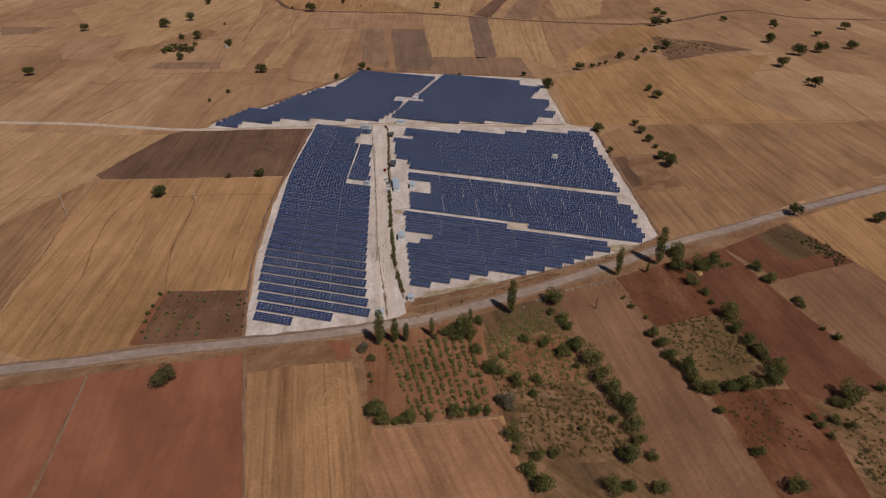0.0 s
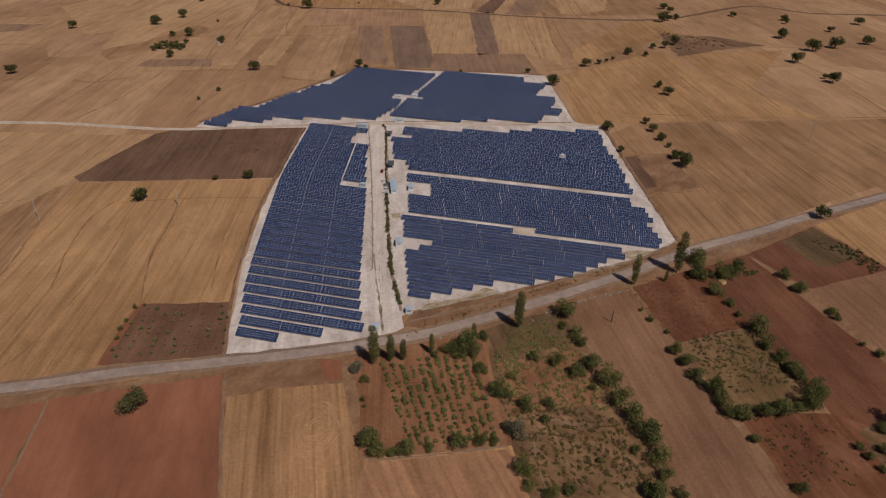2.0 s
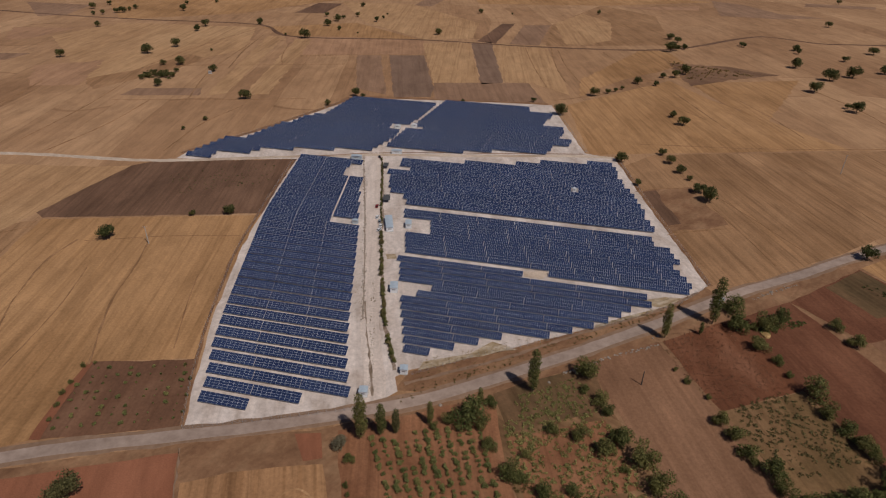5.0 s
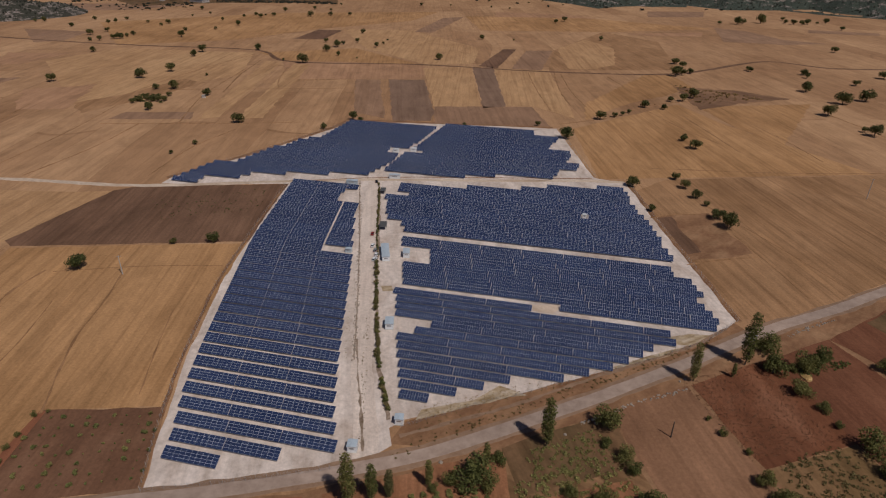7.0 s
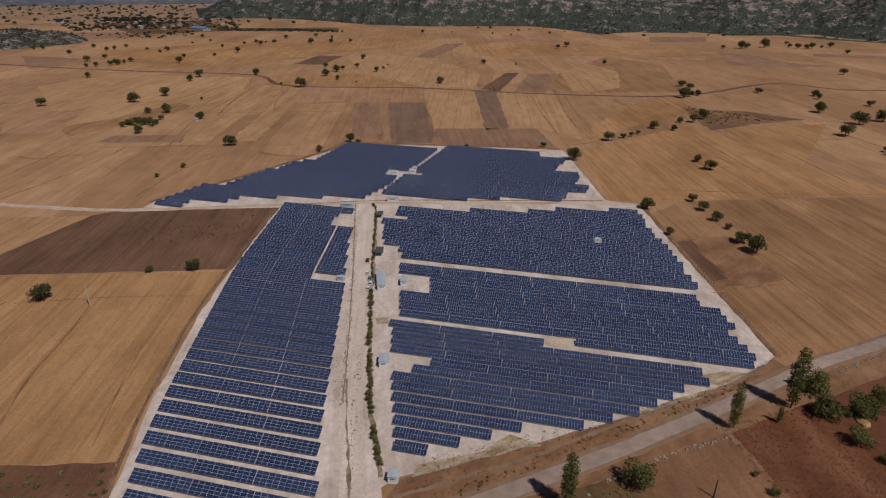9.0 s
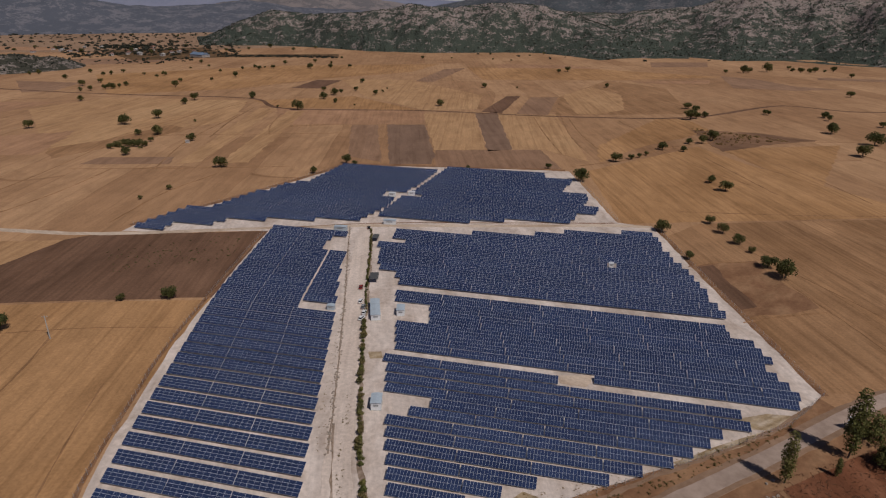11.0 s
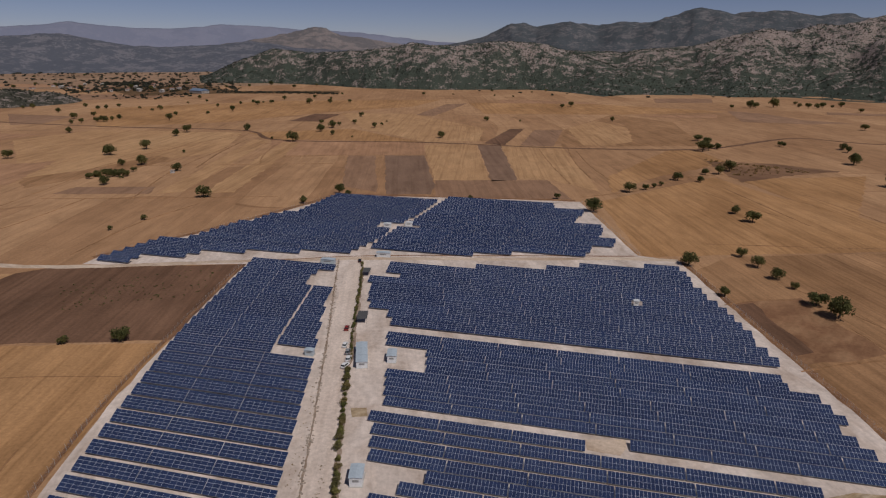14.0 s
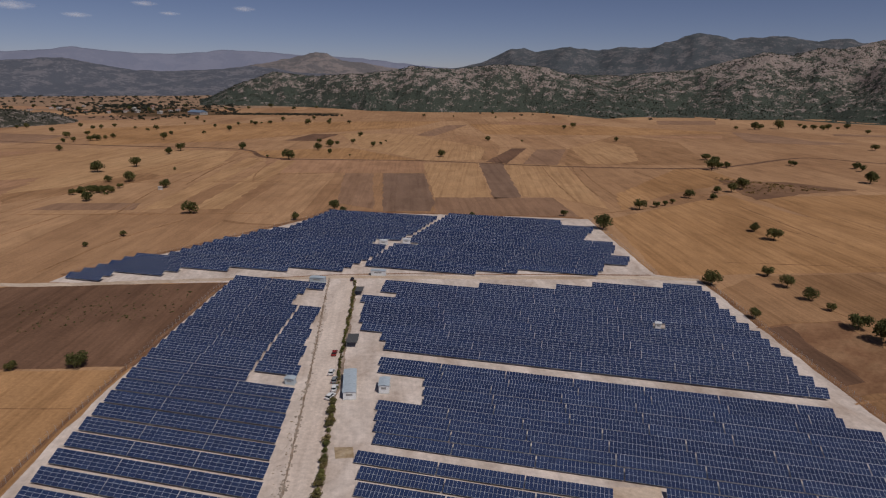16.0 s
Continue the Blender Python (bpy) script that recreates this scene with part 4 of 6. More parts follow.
def knoll(name, x, y, radius, height, material, label, seed, n=72, rings=30):
    """A low rocky rise with an uneven foot."""
    vs = [(x, y, height)]
    for j in range(1, rings + 1):
        for i in range(n):
            a, u = i * math.tau / n, j / rings
            d = Vector((math.cos(a), math.sin(a), 0))
            r = radius * u * (1 + 0.13 * noise.noise(d * 1.6 + Vector((seed, 0, 0))))
            px, py = x + d.x * r, y + d.y * r
            lift = (1 - u * u) * height * (1 + 0.45 * noise.fractal(Vector((px / 60, py / 60, seed)), 0.9, 2.1, 5))
            vs.append((px, py, max(0, lift) - (1.0 if j == rings else 0)))
    fs = [(0, 1 + i, 1 + (i + 1) % n) for i in range(n)]
    fs += [(1 + j * n + i, 1 + (j + 1) * n + i, 1 + (j + 1) * n + (i + 1) % n, 1 + j * n + (i + 1) % n) for j in range(rings - 1) for i in range(n)]
    tagged(new(name, mesh_of(name, vs, fs, [material], smooth=True)), label, "hill", kind="structure")
    return vs


KNOLL = knoll("knoll", -1100, 960, 160, 22, M_KNOLL, "low rocky knoll with dark scrub on the plain", 6)
scrub_on(KNOLL, 900, "dark scrub on a low rocky knoll", 42)
scrub_on(HILL_A, 8500, "dark evergreen scrub on the near hill", 3)
scrub_on(HILL_B, 8000, "dark evergreen scrub on the hillside", 4)

# ---- solar arrays ----
SLOPE = -0.02


def module_geometry(kind, x, s, vs, fs, ix):
    """One framed module with its corner at x across and s up the slope: frame, recessed cells, sides and back."""
    rows, w, h, tilt, front = KINDS[kind]
    ct, st = math.cos(tilt), math.sin(tilt)

    def at(a, b, up):
        vs.append((x + a, (s + b) * ct - up * st, front + (s + b) * st + up * ct))

    k, e = len(vs), 0.026
    for up, i in ((0.0, 0), (0.04, 0), (0.04, e), (0.034, e)):
        for a, b in ((i, i), (w - i, i), (w - i, h - i), (i, h - i)):
            at(a, b, up)
    for q in range(4):
        p = (q + 1) % 4
        fs += [(k + q, k + p, k + 4 + p, k + 4 + q), (k + 4 + q, k + 4 + p, k + 8 + p, k + 8 + q)]
        ix += [0, 0]
    fs += [(k + 12, k + 13, k + 14, k + 15), (k + 3, k + 2, k + 1, k)]
    ix += [1, 0]


def array_mesh(kind, cols):
    rows, w, h, tilt, front = KINDS[kind]
    vs, fs, ix = [], [], []
    for c in range(cols):
        for r in range(rows):
            module_geometry(kind, c * (w + 0.015), r * (h + 0.015), vs, fs, ix)
    return mesh_of("panel", vs, fs, [M_FRAME, M_CELL], ix)


# rows of modules, module width and height, tilt, height of the front edge, gap between tables
KINDS = {"tall": (2, 0.992, 1.96, radians(17), 0.65), "wide": (4, 1.96, 1.05, radians(28), 0.9)}
made_tables = {}
made_parts = {}


def table_proto(kind, cols, loose):
    """A tilted table of modules on steel posts; loose: every module a piece of its own."""
    rows, w, h, tilt, front = KINDS[kind]
    length, depth = cols * (w + 0.015), rows * (h + 0.015)
    key = (kind, cols)
    if key not in made_parts:
        ct, st = math.cos(tilt), math.sin(tilt)
        vs, fs, ix = [], [], []
        module_geometry(kind, 0, 0, vs, fs, ix)
        one = mesh_of("module", vs, fs, [M_FRAME, M_CELL], ix)
        bars = []
        for s in (0.22, 0.78):
            y, z = depth * s * ct, front + depth * s * st
            bm = box_bm(0.05, length - 0.05, y - 0.03, y + 0.03, z - 0.12, z - 0.01)
            me = bpy.data.meshes.new("purlin")
            bm.to_mesh(me)
            bm.free()
            me.materials.append(M_STEEL)
            bars.append((me, y, z))
        legs = []
        for me, y, z in bars:
            bm = box_bm(-0.05, 0.05, -0.04, 0.04, -0.3, z - 0.1)
            lm = bpy.data.meshes.new("post")
            bm.to_mesh(lm)
            bm.free()
            lm.materials.append(M_STEEL)
            legs.append((lm, y))
        made_parts[key] = (array_mesh(kind, cols), one, bars, legs)
    arr, one, bars, legs = made_parts[key]
    label = "dark blue solar table of two upright module rows" if kind == "tall" else "dark blue solar table of four crosswise module rows"
    t = thing("solar_table", label, "solar panel", "solar tables on the gravel yard")
    if loose:
        for c in range(cols):
            for r in range(rows):
                piece("module", one, t, at=(c * (w + 0.015), r * (h + 0.015) * math.cos(tilt), r * (h + 0.015) * math.sin(tilt)))
    else:
        tagged(piece("panel", arr, t), kind="stuff")
    for me, y, z in bars:
        piece("purlin", me, t)
    for lm, y in legs:
        for k in range(3):
            piece("post", lm, t, at=(length * (0.1 + 0.4 * k), y, 0))
    return t, length


def put_table(kind, cols, x, y, loose=False):
    key = (kind, cols, loose)
    m = pose(x, y, 0.05, 0, 0, math.degrees(math.atan(SLOPE)))
    if key not in made_tables:
        t, length = table_proto(kind, cols, loose)
        t.matrix_basis = m
        made_tables[key] = t
    else:
        copy_thing(made_tables[key], m)


def fill_row(kind, full, x0, x1, v, sink, loose=None):
    """Tables side by side from x0 to x1 along the row whose front passes (0, v)."""
    rows, w, h, tilt, front = KINDS[kind]
    total = int((x1 - x0) / (w + 0.015) + 0.5)
    x = x0
    while total > 0:
        c = full if total >= full + 3 else total
        sink(kind, c, x, v + SLOPE * x, bool(loose and loose(x, v)))
        x += c * (w + 0.015) + (0.28 if kind == "tall" else 0.14)
        total -= c


def block(kind, full, rows, sink=put_table, loose=None):
    for v, x0, x1 in rows:
        fill_row(kind, full, x0, x1, v, sink, loose)


far_meshes = {}


def far_table(kind, cols, x, y, loose):
    """A table of the far arrays: the panel itself with one steel frame under it."""
    rows, w, h, tilt, front = KINDS[kind]
    if (kind, cols) not in far_meshes:
        length = cols * (w + 0.015)
        bm = bmesh.new()
        for s in (0.22, 0.78):
            py, pz = rows * h * s * math.cos(tilt), front + rows * h * s * math.sin(tilt)
            box_bm(0.05, length - 0.05, py - 0.03, py + 0.03, pz - 0.12, pz - 0.01, bm=bm)
            for k in range(4):
                px = length * (0.08 + 0.28 * k)
                box_bm(px - 0.05, px + 0.05, py - 0.05, py + 0.05, -0.3, pz - 0.1, bm=bm)
        me = bpy.data.meshes.new("support")
        bm.to_mesh(me)
        bm.free()
        me.materials.append(M_STEEL)
        far_meshes[(kind, cols)] = (array_mesh(kind, cols), me)
    panel, support = far_meshes[(kind, cols)]
    t = tagged(new("solar_table", panel), "dark blue solar table behind the dirt track", "solar panel", "solar tables behind the dirt track")
    t.matrix_basis = pose(x, y, 0.05, 0, 0, math.degrees(math.atan(SLOPE)))
    piece("support", support, t, "galvanised steel posts and rails")


SOUTH = [(11.0, -3.7, 7.4), (16.85, -5.4, 16.6), (22.7, -7.2, 26.2), (28.6, -8.9, 35), (34.5, -11.1, 55.5), (40.5, -12.8, 65),
         (46.3, -14.6, 73.8), (52.3, -8.1, 80.5), (58.1, -2.1, 86.6), (63.6, -19.9, 90.6), (69.6, -21.5, 100), (75.8, -23, 98.4), (82.0, -26, 39.9)]
MIDDLE = [(85.5, 52.8, 119.8), (91.2, -23.9, 120.9), (97.0, -25.6, 119.1), (102.7, -27.1, 116.7), (108.4, -28.7, 114.5), (114.2, -15.4, 118.1),
          (120.0, -16.6, 116.3), (126.0, -18, 115.4), (131.4, -35.3, 106.8), (137.0, -36.9, 105.7)]
NORTH = [(148.6, -38.5, 109.2), (156.0, -42.3, 107.1), (163.3, -52.8, 105.1), (170.7, -56, 105.5), (178.1, -58, 104.8), (185.5, -59.5, 102.6),
         (192.9, -63.3, 61.2), (192.9, 66.2, 102.5), (200.3, -49.3, 98.4), (207.6, -58.4, 96), (215.0, -59.3, 95.5), (222.4, -14.5, 93.1), (229.8, 21.6, 93.1),
         (237.2, 38.5, 92.2), (244.6, 71.8, 89.8)]


def bend(y, table):
    return float(np.interp(y, [p[0] for p in table], [p[1] for p in table]))


WEST = []
for k in range(-8, 25):
    v = 25.5 + (7.59 if k < 0 else 7.4) * k
    x0 = bend(v, [(-36, -70.8), (-28, -73), (-4, -83.2), (19, -90.5), (27, -92.8), (111, -116.5), (207, -133.5)])
    x1 = bend(v, [(-20, -17.5), (-4, -23.3), (19, -30.4), (27, -33.2), (108, -56), (180, -77)])
    if k == -8:
        x1 = -50.5
    if k == -7:
        x1 = -33.4
    if k == 12:
        x1 = -76
    if 13 <= k <= 20:
        WEST.append((v, bend(v, [(120, -76.6), (183, -87.3)]) + 0.6, x1 - 1.0))
        x1 = bend(v, [(120, -76.6), (183, -87.3)])
        x0 = x1 - 1.975 * int((x1 - x0) / 1.975) - 0.45
    if 21 <= k <= 23:
        x1 = -92
    if k == 24:
        x1 = -85
    WEST.append((v, x0, x1))

NORTHWEST = []
for k in range(24):
    v = 187.3 + 7.35 * k
    y = v + 4
    x0 = bend(y, [(191, -215), (229, -205), (234, -190), (274, -178), (279, -171), (300, -166), (304, -153), (360, -146)])
    x1 = -195 if k < 2 else bend(y, [(212, -172.5), (219, -149.8), (226, -126), (233, -87.8), (247, -84), (263, -78), (284, -79), (286, -88), (296, -88), (299, -74), (318, -71), (365, -63.5)])
    NORTHWEST.append((v, x0, x1))
NORTHEAST = []
for k in range(18):
    v = 243.6 + 7.3 * k
    x0 = -61 if k == 6 else bend(v, [(244, -78.5), (285, -73.8), (299, -69), (371, -58.5)])
    x1 = (-20, 1, 41.4, 44, 45, 58, 58.5, 50, 51, 52, 53, 36, 37, 38, 40, 41, 21, 20)[k]
    NORTHEAST.append((v, x0, x1))


def near_west(x, v):
    return 20 < v < 96


def near_mid(x, v):
    return 68 < v < 104 and x < 30


block("tall", 22, SOUTH, loose=near_mid)
block("tall", 22, MIDDLE, loose=near_mid)
block("wide", 18, NORTH)
block("wide", 10, WEST, loose=near_west)
block("wide", 18, NORTHWEST, far_table)
block("wide", 18, NORTHEAST, far_table)

# ---- trees and bushes ----


def leaf_cloud(lobes, count, size, seed, squash=0.8):
    """Many small leaf clumps spread over the lobes of a crown."""
    rnd = random.Random(seed)
    vs, fs = [], []
    weights = [l[3] ** 2 for l in lobes]
    for _ in range(count):
        x, y, z, r = rnd.choices(lobes, weights)[0]
        d = Vector((rnd.gauss(0, 1), rnd.gauss(0, 1), rnd.gauss(0, 1) + 0.25)).normalized()
        q = Vector((x, y, z)) + Vector((d.x, d.y, d.z * squash)) * r * rnd.uniform(0.55, 1.06)
        u = Vector((rnd.gauss(0, 1), rnd.gauss(0, 1), rnd.gauss(0, 0.7))).normalized()
        w = (d + u * 0.8).normalized().cross(u).normalized()
        s = size * rnd.uniform(0.55, 1.3)
        k = len(vs)
        bulge = d * s * 0.35
        vs += [tuple(q - u * s), tuple(q - w * s * 0.7 + bulge), tuple(q + u * s), tuple(q + w * s * 0.7 + bulge)]
        fs.append((k, k + 1, k + 2, k + 3))
    return vs, fs


def tree_proto(name, label, category, lobes, count, leaf, trunk_h, trunk_r, seed, material, group):
    rnd = random.Random(seed + 50)
    t = thing(name, label, category, group)
    bm = rod_bm((0, 0, -0.2), (rnd.uniform(-0.15, 0.15), rnd.uniform(-0.15, 0.15), trunk_h), trunk_r, trunk_r * 0.65, 7)
    for x, y, z, r in lobes:
        rod_bm((0, 0, trunk_h * 0.75), (x * 0.8, y * 0.8, z), trunk_r * 0.5, trunk_r * 0.12, 5, bm)
    part("trunk", bm, M_BARK, t, "grey-brown bark")
    vs, fs = leaf_cloud(lobes, count, leaf, seed)
    piece("crown", mesh_of("crown", vs, fs, [material]), t)
    return t


def round_lobes(seed, spread, low, high, n=9):
    rnd = random.Random(seed)
    out = []
    for k in range(n):
        a, d = rnd.uniform(0, math.tau), spread * math.sqrt(rnd.random()) * 0.62
        z = low + (high - low) * rnd.uniform(0.15, 0.8) * (1.1 - 0.5 * d / spread)
        out.append((math.cos(a) * d, math.sin(a) * d, z, spread * rnd.uniform(0.34, 0.52)))
    return out


# unit crowns about 1 m in radius, scaled where they stand
PROTO = {}


def proto(key, *args):
    PROTO[key] = tree_proto(*args)
    PROTO[key].matrix_basis = pose(0, 0, -400)


FIELD_TREES, HEDGE = "scattered field trees", "hedgerow trees"
for k in range(4):
    proto(("oak", k), "tree", "round dark green oak standing in dry stubble", "tree", round_lobes(k + 3, 1.0, 0.35, 1.35, 11), 1100, 0.085, 0.55, 0.075, k + 3, M_LEAF, FIELD_TREES)
for k in range(3):
    proto(("hedge", k), "tree", "dark green broadleaf tree in a hedgerow", "tree", round_lobes(k + 30, 1.0, 0.2, 1.45, 11), 1500, 0.068, 0.5, 0.05, k + 30, M_LEAF_GREEN, HEDGE)
for k in range(2):
    proto(("grey", k), "tree", "grey-green willow-like tree beside the orchard", "tree", round_lobes(k + 40, 1.0, 0.2, 1.3, 10), 1300, 0.07, 0.5, 0.05, k + 40, M_LEAF_GREY, HEDGE)
proto(("dry", 0), "tree", "olive-brown spreading tree on bare red soil", "tree", round_lobes(61, 1.0, 0.3, 1.15, 14), 1800, 0.06, 0.45, 0.06, 61, M_LEAF_OLIVE, FIELD_TREES)
for k in range(3):
    lob = [(random.Random(k * 9 + j).uniform(-0.02, 0.02), random.Random(k * 9 + j + 100).uniform(-0.02, 0.02), 0.13 + 0.095 * j, 0.108 * (0.72 + 0.5 * math.sin(math.pi * (j + 0.6) / 9.0))) for j in range(9)]
    proto(("poplar", k), "poplar_tree", "slim upright green poplar beside the road", "tree", lob, 1900, 0.017, 0.3, 0.014, k + 70, M_LEAF_GREEN if k else M_LEAF_OLIVE, "roadside poplars")
for k in range(3):
    proto(("bush", k), "bush", "low green fruit bush on red earth", "bush", round_lobes(k + 80, 1.0, 0.1, 1.1, 7), 330, 0.15, 0.5, 0.06, k + 80, M_LEAF_FRUIT, "orchard bushes")
for k in range(2):
    proto(("shrub", k), "bush", "dusty olive-green hedge bush beside the driveway", "bush", round_lobes(k + 90, 1.0, 0.1, 1.2, 7), 420, 0.12, 0.5, 0.06, k + 90, M_LEAF_OLIVE if k else M_LEAF_GREEN, "driveway hedge")
plant_rnd = random.Random(11)
used_proto = set()


def plant(key, n, x, y, r, h=None, z=0.05):
    """Sets out a tree of crown radius r (or height h) at x, y."""
    src = PROTO[(key, plant_rnd.randrange(n))]
    s = h if h else r
    hz = s * plant_rnd.uniform(0.95, 1.25)
    turn = Euler((0, 0, plant_rnd.uniform(0, math.tau)))
    if src.name not in used_proto:
        used_proto.add(src.name)
        src.matrix_basis = Matrix.LocRotScale((x, y, z), turn, (s, s, hz))
        return src
    own = src.scale
    return copy_thing(src, Matrix.LocRotScale((x, y, z), turn, (s / own.x, s / own.y, hz / own.z)))


for x, y, h in [(-5.7, -37.4, 18), (0.6, -34.2, 14.1), (5.5, -32.4, 11.9), (16.3, -25.7, 10.2), (32.6, -13.1, 9.7), (51.2, -0.2, 18.7)]:
    plant("poplar", 3, x, y, 0, h)
for x, y, h in [(104.8, 45.8, 15.6), (127.5, 62.2, 22.4), (121, 52.3, 7.2)]:
    plant("poplar", 3, x, y, 0, h)
for x, y, r in [(71.9, 12.5, 5.6), (70.9, 4.1, 2.4), (76.9, -1.3, 3.6), (79.2, -6.4, 2.9), (84.1, -19.6, 4.8), (90.4, -27.7, 5.5), (95, -37.5, 5), (99.5, -45.9, 4.8), (104.4, -52.8, 5.7), (107.3, -63.2, 4.8), (109.2, -69.9, 3.2), (105, -78.5, 4.9), (113.5, -76.4, 2.5), (99.7, -60.5, 2.2), (59.4, -20.4, 2.8), (69.5, -20.8, 3.4), (77.8, -26.2, 4.1), (67.7, -45.2, 2.9), (58.7, -48.5, 3.4), (66.7, -53.4, 2.3), (84.7, -32.5, 1.9), (86.9, -67.9, 1.7), (77, -82.9, 2.7), (70.5, -86, 3.1), (60.3, -77.4, 4.2), (62.8, -84.2, 2.5), (46.9, -42.6, 4.5), (50.9, -43.7, 2.9), (38.5, -32.5, 3.3), (51.6, -33.3, 2.2)]:
    plant("hedge", 3, x, y, r)
for x, y, r in [(-6.8, -48, 2.4), (-4.3, -57.9, 1.2), (-2.6, -61.1, 1), (4.1, -77.4, 5.3), (8.8, -81.8, 4.1), (13.5, -80.7, 2.4), (18.7, -78.3, 4.3), (26.4, -75.4, 2.2), (36.1, -71.8, 4.1), (44.1, -69.3, 2.9), (49, -67.6, 2.2), (29.6, -22.1, 7.2), (35.1, -22.7, 3.4), (36.1, -11.4, 3), (22.3, -23.2, 2.9), (18.1, -26.9, 2)]:
    plant("hedge", 3, x, y, r)
for x, y, r in [(119.9, -2.4, 3.5), (123.1, -8.9, 3.8), (125.8, -16.4, 3.9), (132.3, -23.2, 4.7), (134.1, -29.4, 3.2), (136.3, -34.7, 3.7), (140.8, -35.3, 4.4), (149.3, -31.8, 4.2), (156, -29.8, 5), (162.4, -27.1, 3.2), (168.4, -23.2, 5.1), (171.9, -16.7, 4.9), (158.3, 19.7, 5.6), (160, 10.3, 3.9), (163.7, 2.3, 3.8), (167.2, -4.6, 4), (168.8, -8.4, 3.4), (137.3, 58.7, 5.2), (144.2, 46.8, 4.7), (149.5, 39.1, 3), (151.8, 30.4, 1.9), (181.3, 69.8, 3.9), (186.6, 58.7, 4.4), (196.1, 42.4, 2.9), (197.3, 38.1, 2.2), (207.1, 14.7, 2.4), (202.3, 20.5, 1.5), (149.6, 63, 4.9), (157.8, 69.8, 4.3)]:
    plant("hedge", 3, x, y, r)
for x, y, r in [(138.2, -35.8, 2), (152.5, -31.4, 2.4), (165.3, -25.7, 2.2), (127.6, -19.7, 2.1), (165.4, -2, 2.2)]:
    plant("hedge", 3, x, y, r)
for x, y, r in [(143.2, -46.2, 2.5), (153.6, -65.8, 2.9), (191.7, -31.2, 2.8), (180.2, -42, 2.1), (182.3, -45.8, 2.2), (184.7, -50.6, 1.8), (110.8, 17.9, 1.8), (107.4, 24.7, 1.2), (117.6, 10.3, 1.5)]:
    plant("hedge", 3, x, y, r)
for x, y, r in [(139.3, 72.8, 5.4), (136.3, 74.3, 2.9), (137.8, 62.3, 3.9), (144.9, 61.5, 2.3)]:
    plant("hedge", 3, x, y, r)
for x, y, r in [(198.6, -26.1, 6), (188.8, -42, 2.5), (214.8, -17.9, 2.7), (164.3, -79.5, 4.5), (98.5, -93.9, 4.1), (115.5, -90.9, 3.5), (104.6, -91.9, 3.1), (73.4, -98.7, 4.7), (67.8, -92.9, 3.8), (194.4, -32.2, 2.9), (194.1, -43.3, 2.1)]:
    plant("hedge", 3, x, y, r)
hedge_rnd = random.Random(8)
for k in range(52):
    y = 219.8 - 101 * k / 51
    plant("shrub", 2, float(np.interp(y, [118.8, 138, 165, 191, 219.8], [-44.6, -51, -58.6, -65.9, -74.7])) + hedge_rnd.uniform(-0.3, 0.3), y, hedge_rnd.uniform(0.6, 1.25))
for x, y, r in [(-125.9, -25.5, 1.3), (-123.8, -35.1, 1.3), (-122.6, -40.7, 1.4), (-120.1, -46.7, 1.4), (-117.4, -53.5, 1.1), (-122.5, -22.9, 0.9), (-86.9, -15.8, 0.9), (-80.5, -23, 0.9), (-76.8, -31.4, 0.8), (-73.4, -39.4, 0.8)]:
    plant("hedge", 3, x, y, r)
for x, y, r in [(-12.4, -42.1, 3.5), (57.4, -61.9, 4.4), (53.4, -60.5, 2.8)]:
    plant("grey", 2, x, y, r)
for x, y, r in [(-88.7, -80, 6.3)]:
    plant("dry", 1, x, y, r)
for x, y, r in [(-187, 69.8, 5.5), (-137.6, 113.8, 4), (-157.4, 106.4, 2.3), (96.3, 258.3, 5), (105.8, 215.7, 3.1), (128, 280, 3.4), (132, 263, 3.9), (136.7, 246, 3.8), (141.4, 233.4, 2.4), (144.4, 213, 5.1), (148.5, 200.5, 5.9), (220.5, 141.9, 4.8), (271.8, 144.3, 4.7), (48.4, 362, 6.6), (147.6, 381.1, 4), (153.3, 359.4, 5.4), (314, 450.9, 3.5), (317.7, 438.7, 6.5), (301.6, 506.7, 7.5), (333.8, 563.9, 8.7), (363.5, 584.3, 8.1), (408.1, 614.8, 7.5), (313.4, 619.1, 7.6), (385.7, 673.5, 5.3)]:
    plant("oak", 4, x, y, r)
for x, y, r in [(437.3, 729.1, 7.4), (343.4, 727.8, 5.6), (277.9, 739.6, 3.9), (186.7, 760.9, 6), (194.4, 739.5, 5.9), (176.7, 671.1, 8.3), (185.9, 681.7, 5.6), (197.9, 695, 4.7), (124.1, 493.4, 5), (78.9, 433.9, 5.4), (92.7, 446.9, 3.3), (100.1, 455, 2.6), (107.6, 466.1, 2.6), (142.9, 490.2, 3.4), (153.7, 528, 4), (167.1, 533, 5.6), (180.5, 550.5, 6.5), (-146.7, 372.5, 4.9), (-138.8, 371, 2.8), (-161.2, 337.6, 3.4), (-42.8, 378.4, 2.4), (22.4, 396.4, 3.1)]:
    plant("oak", 4, x, y, r)
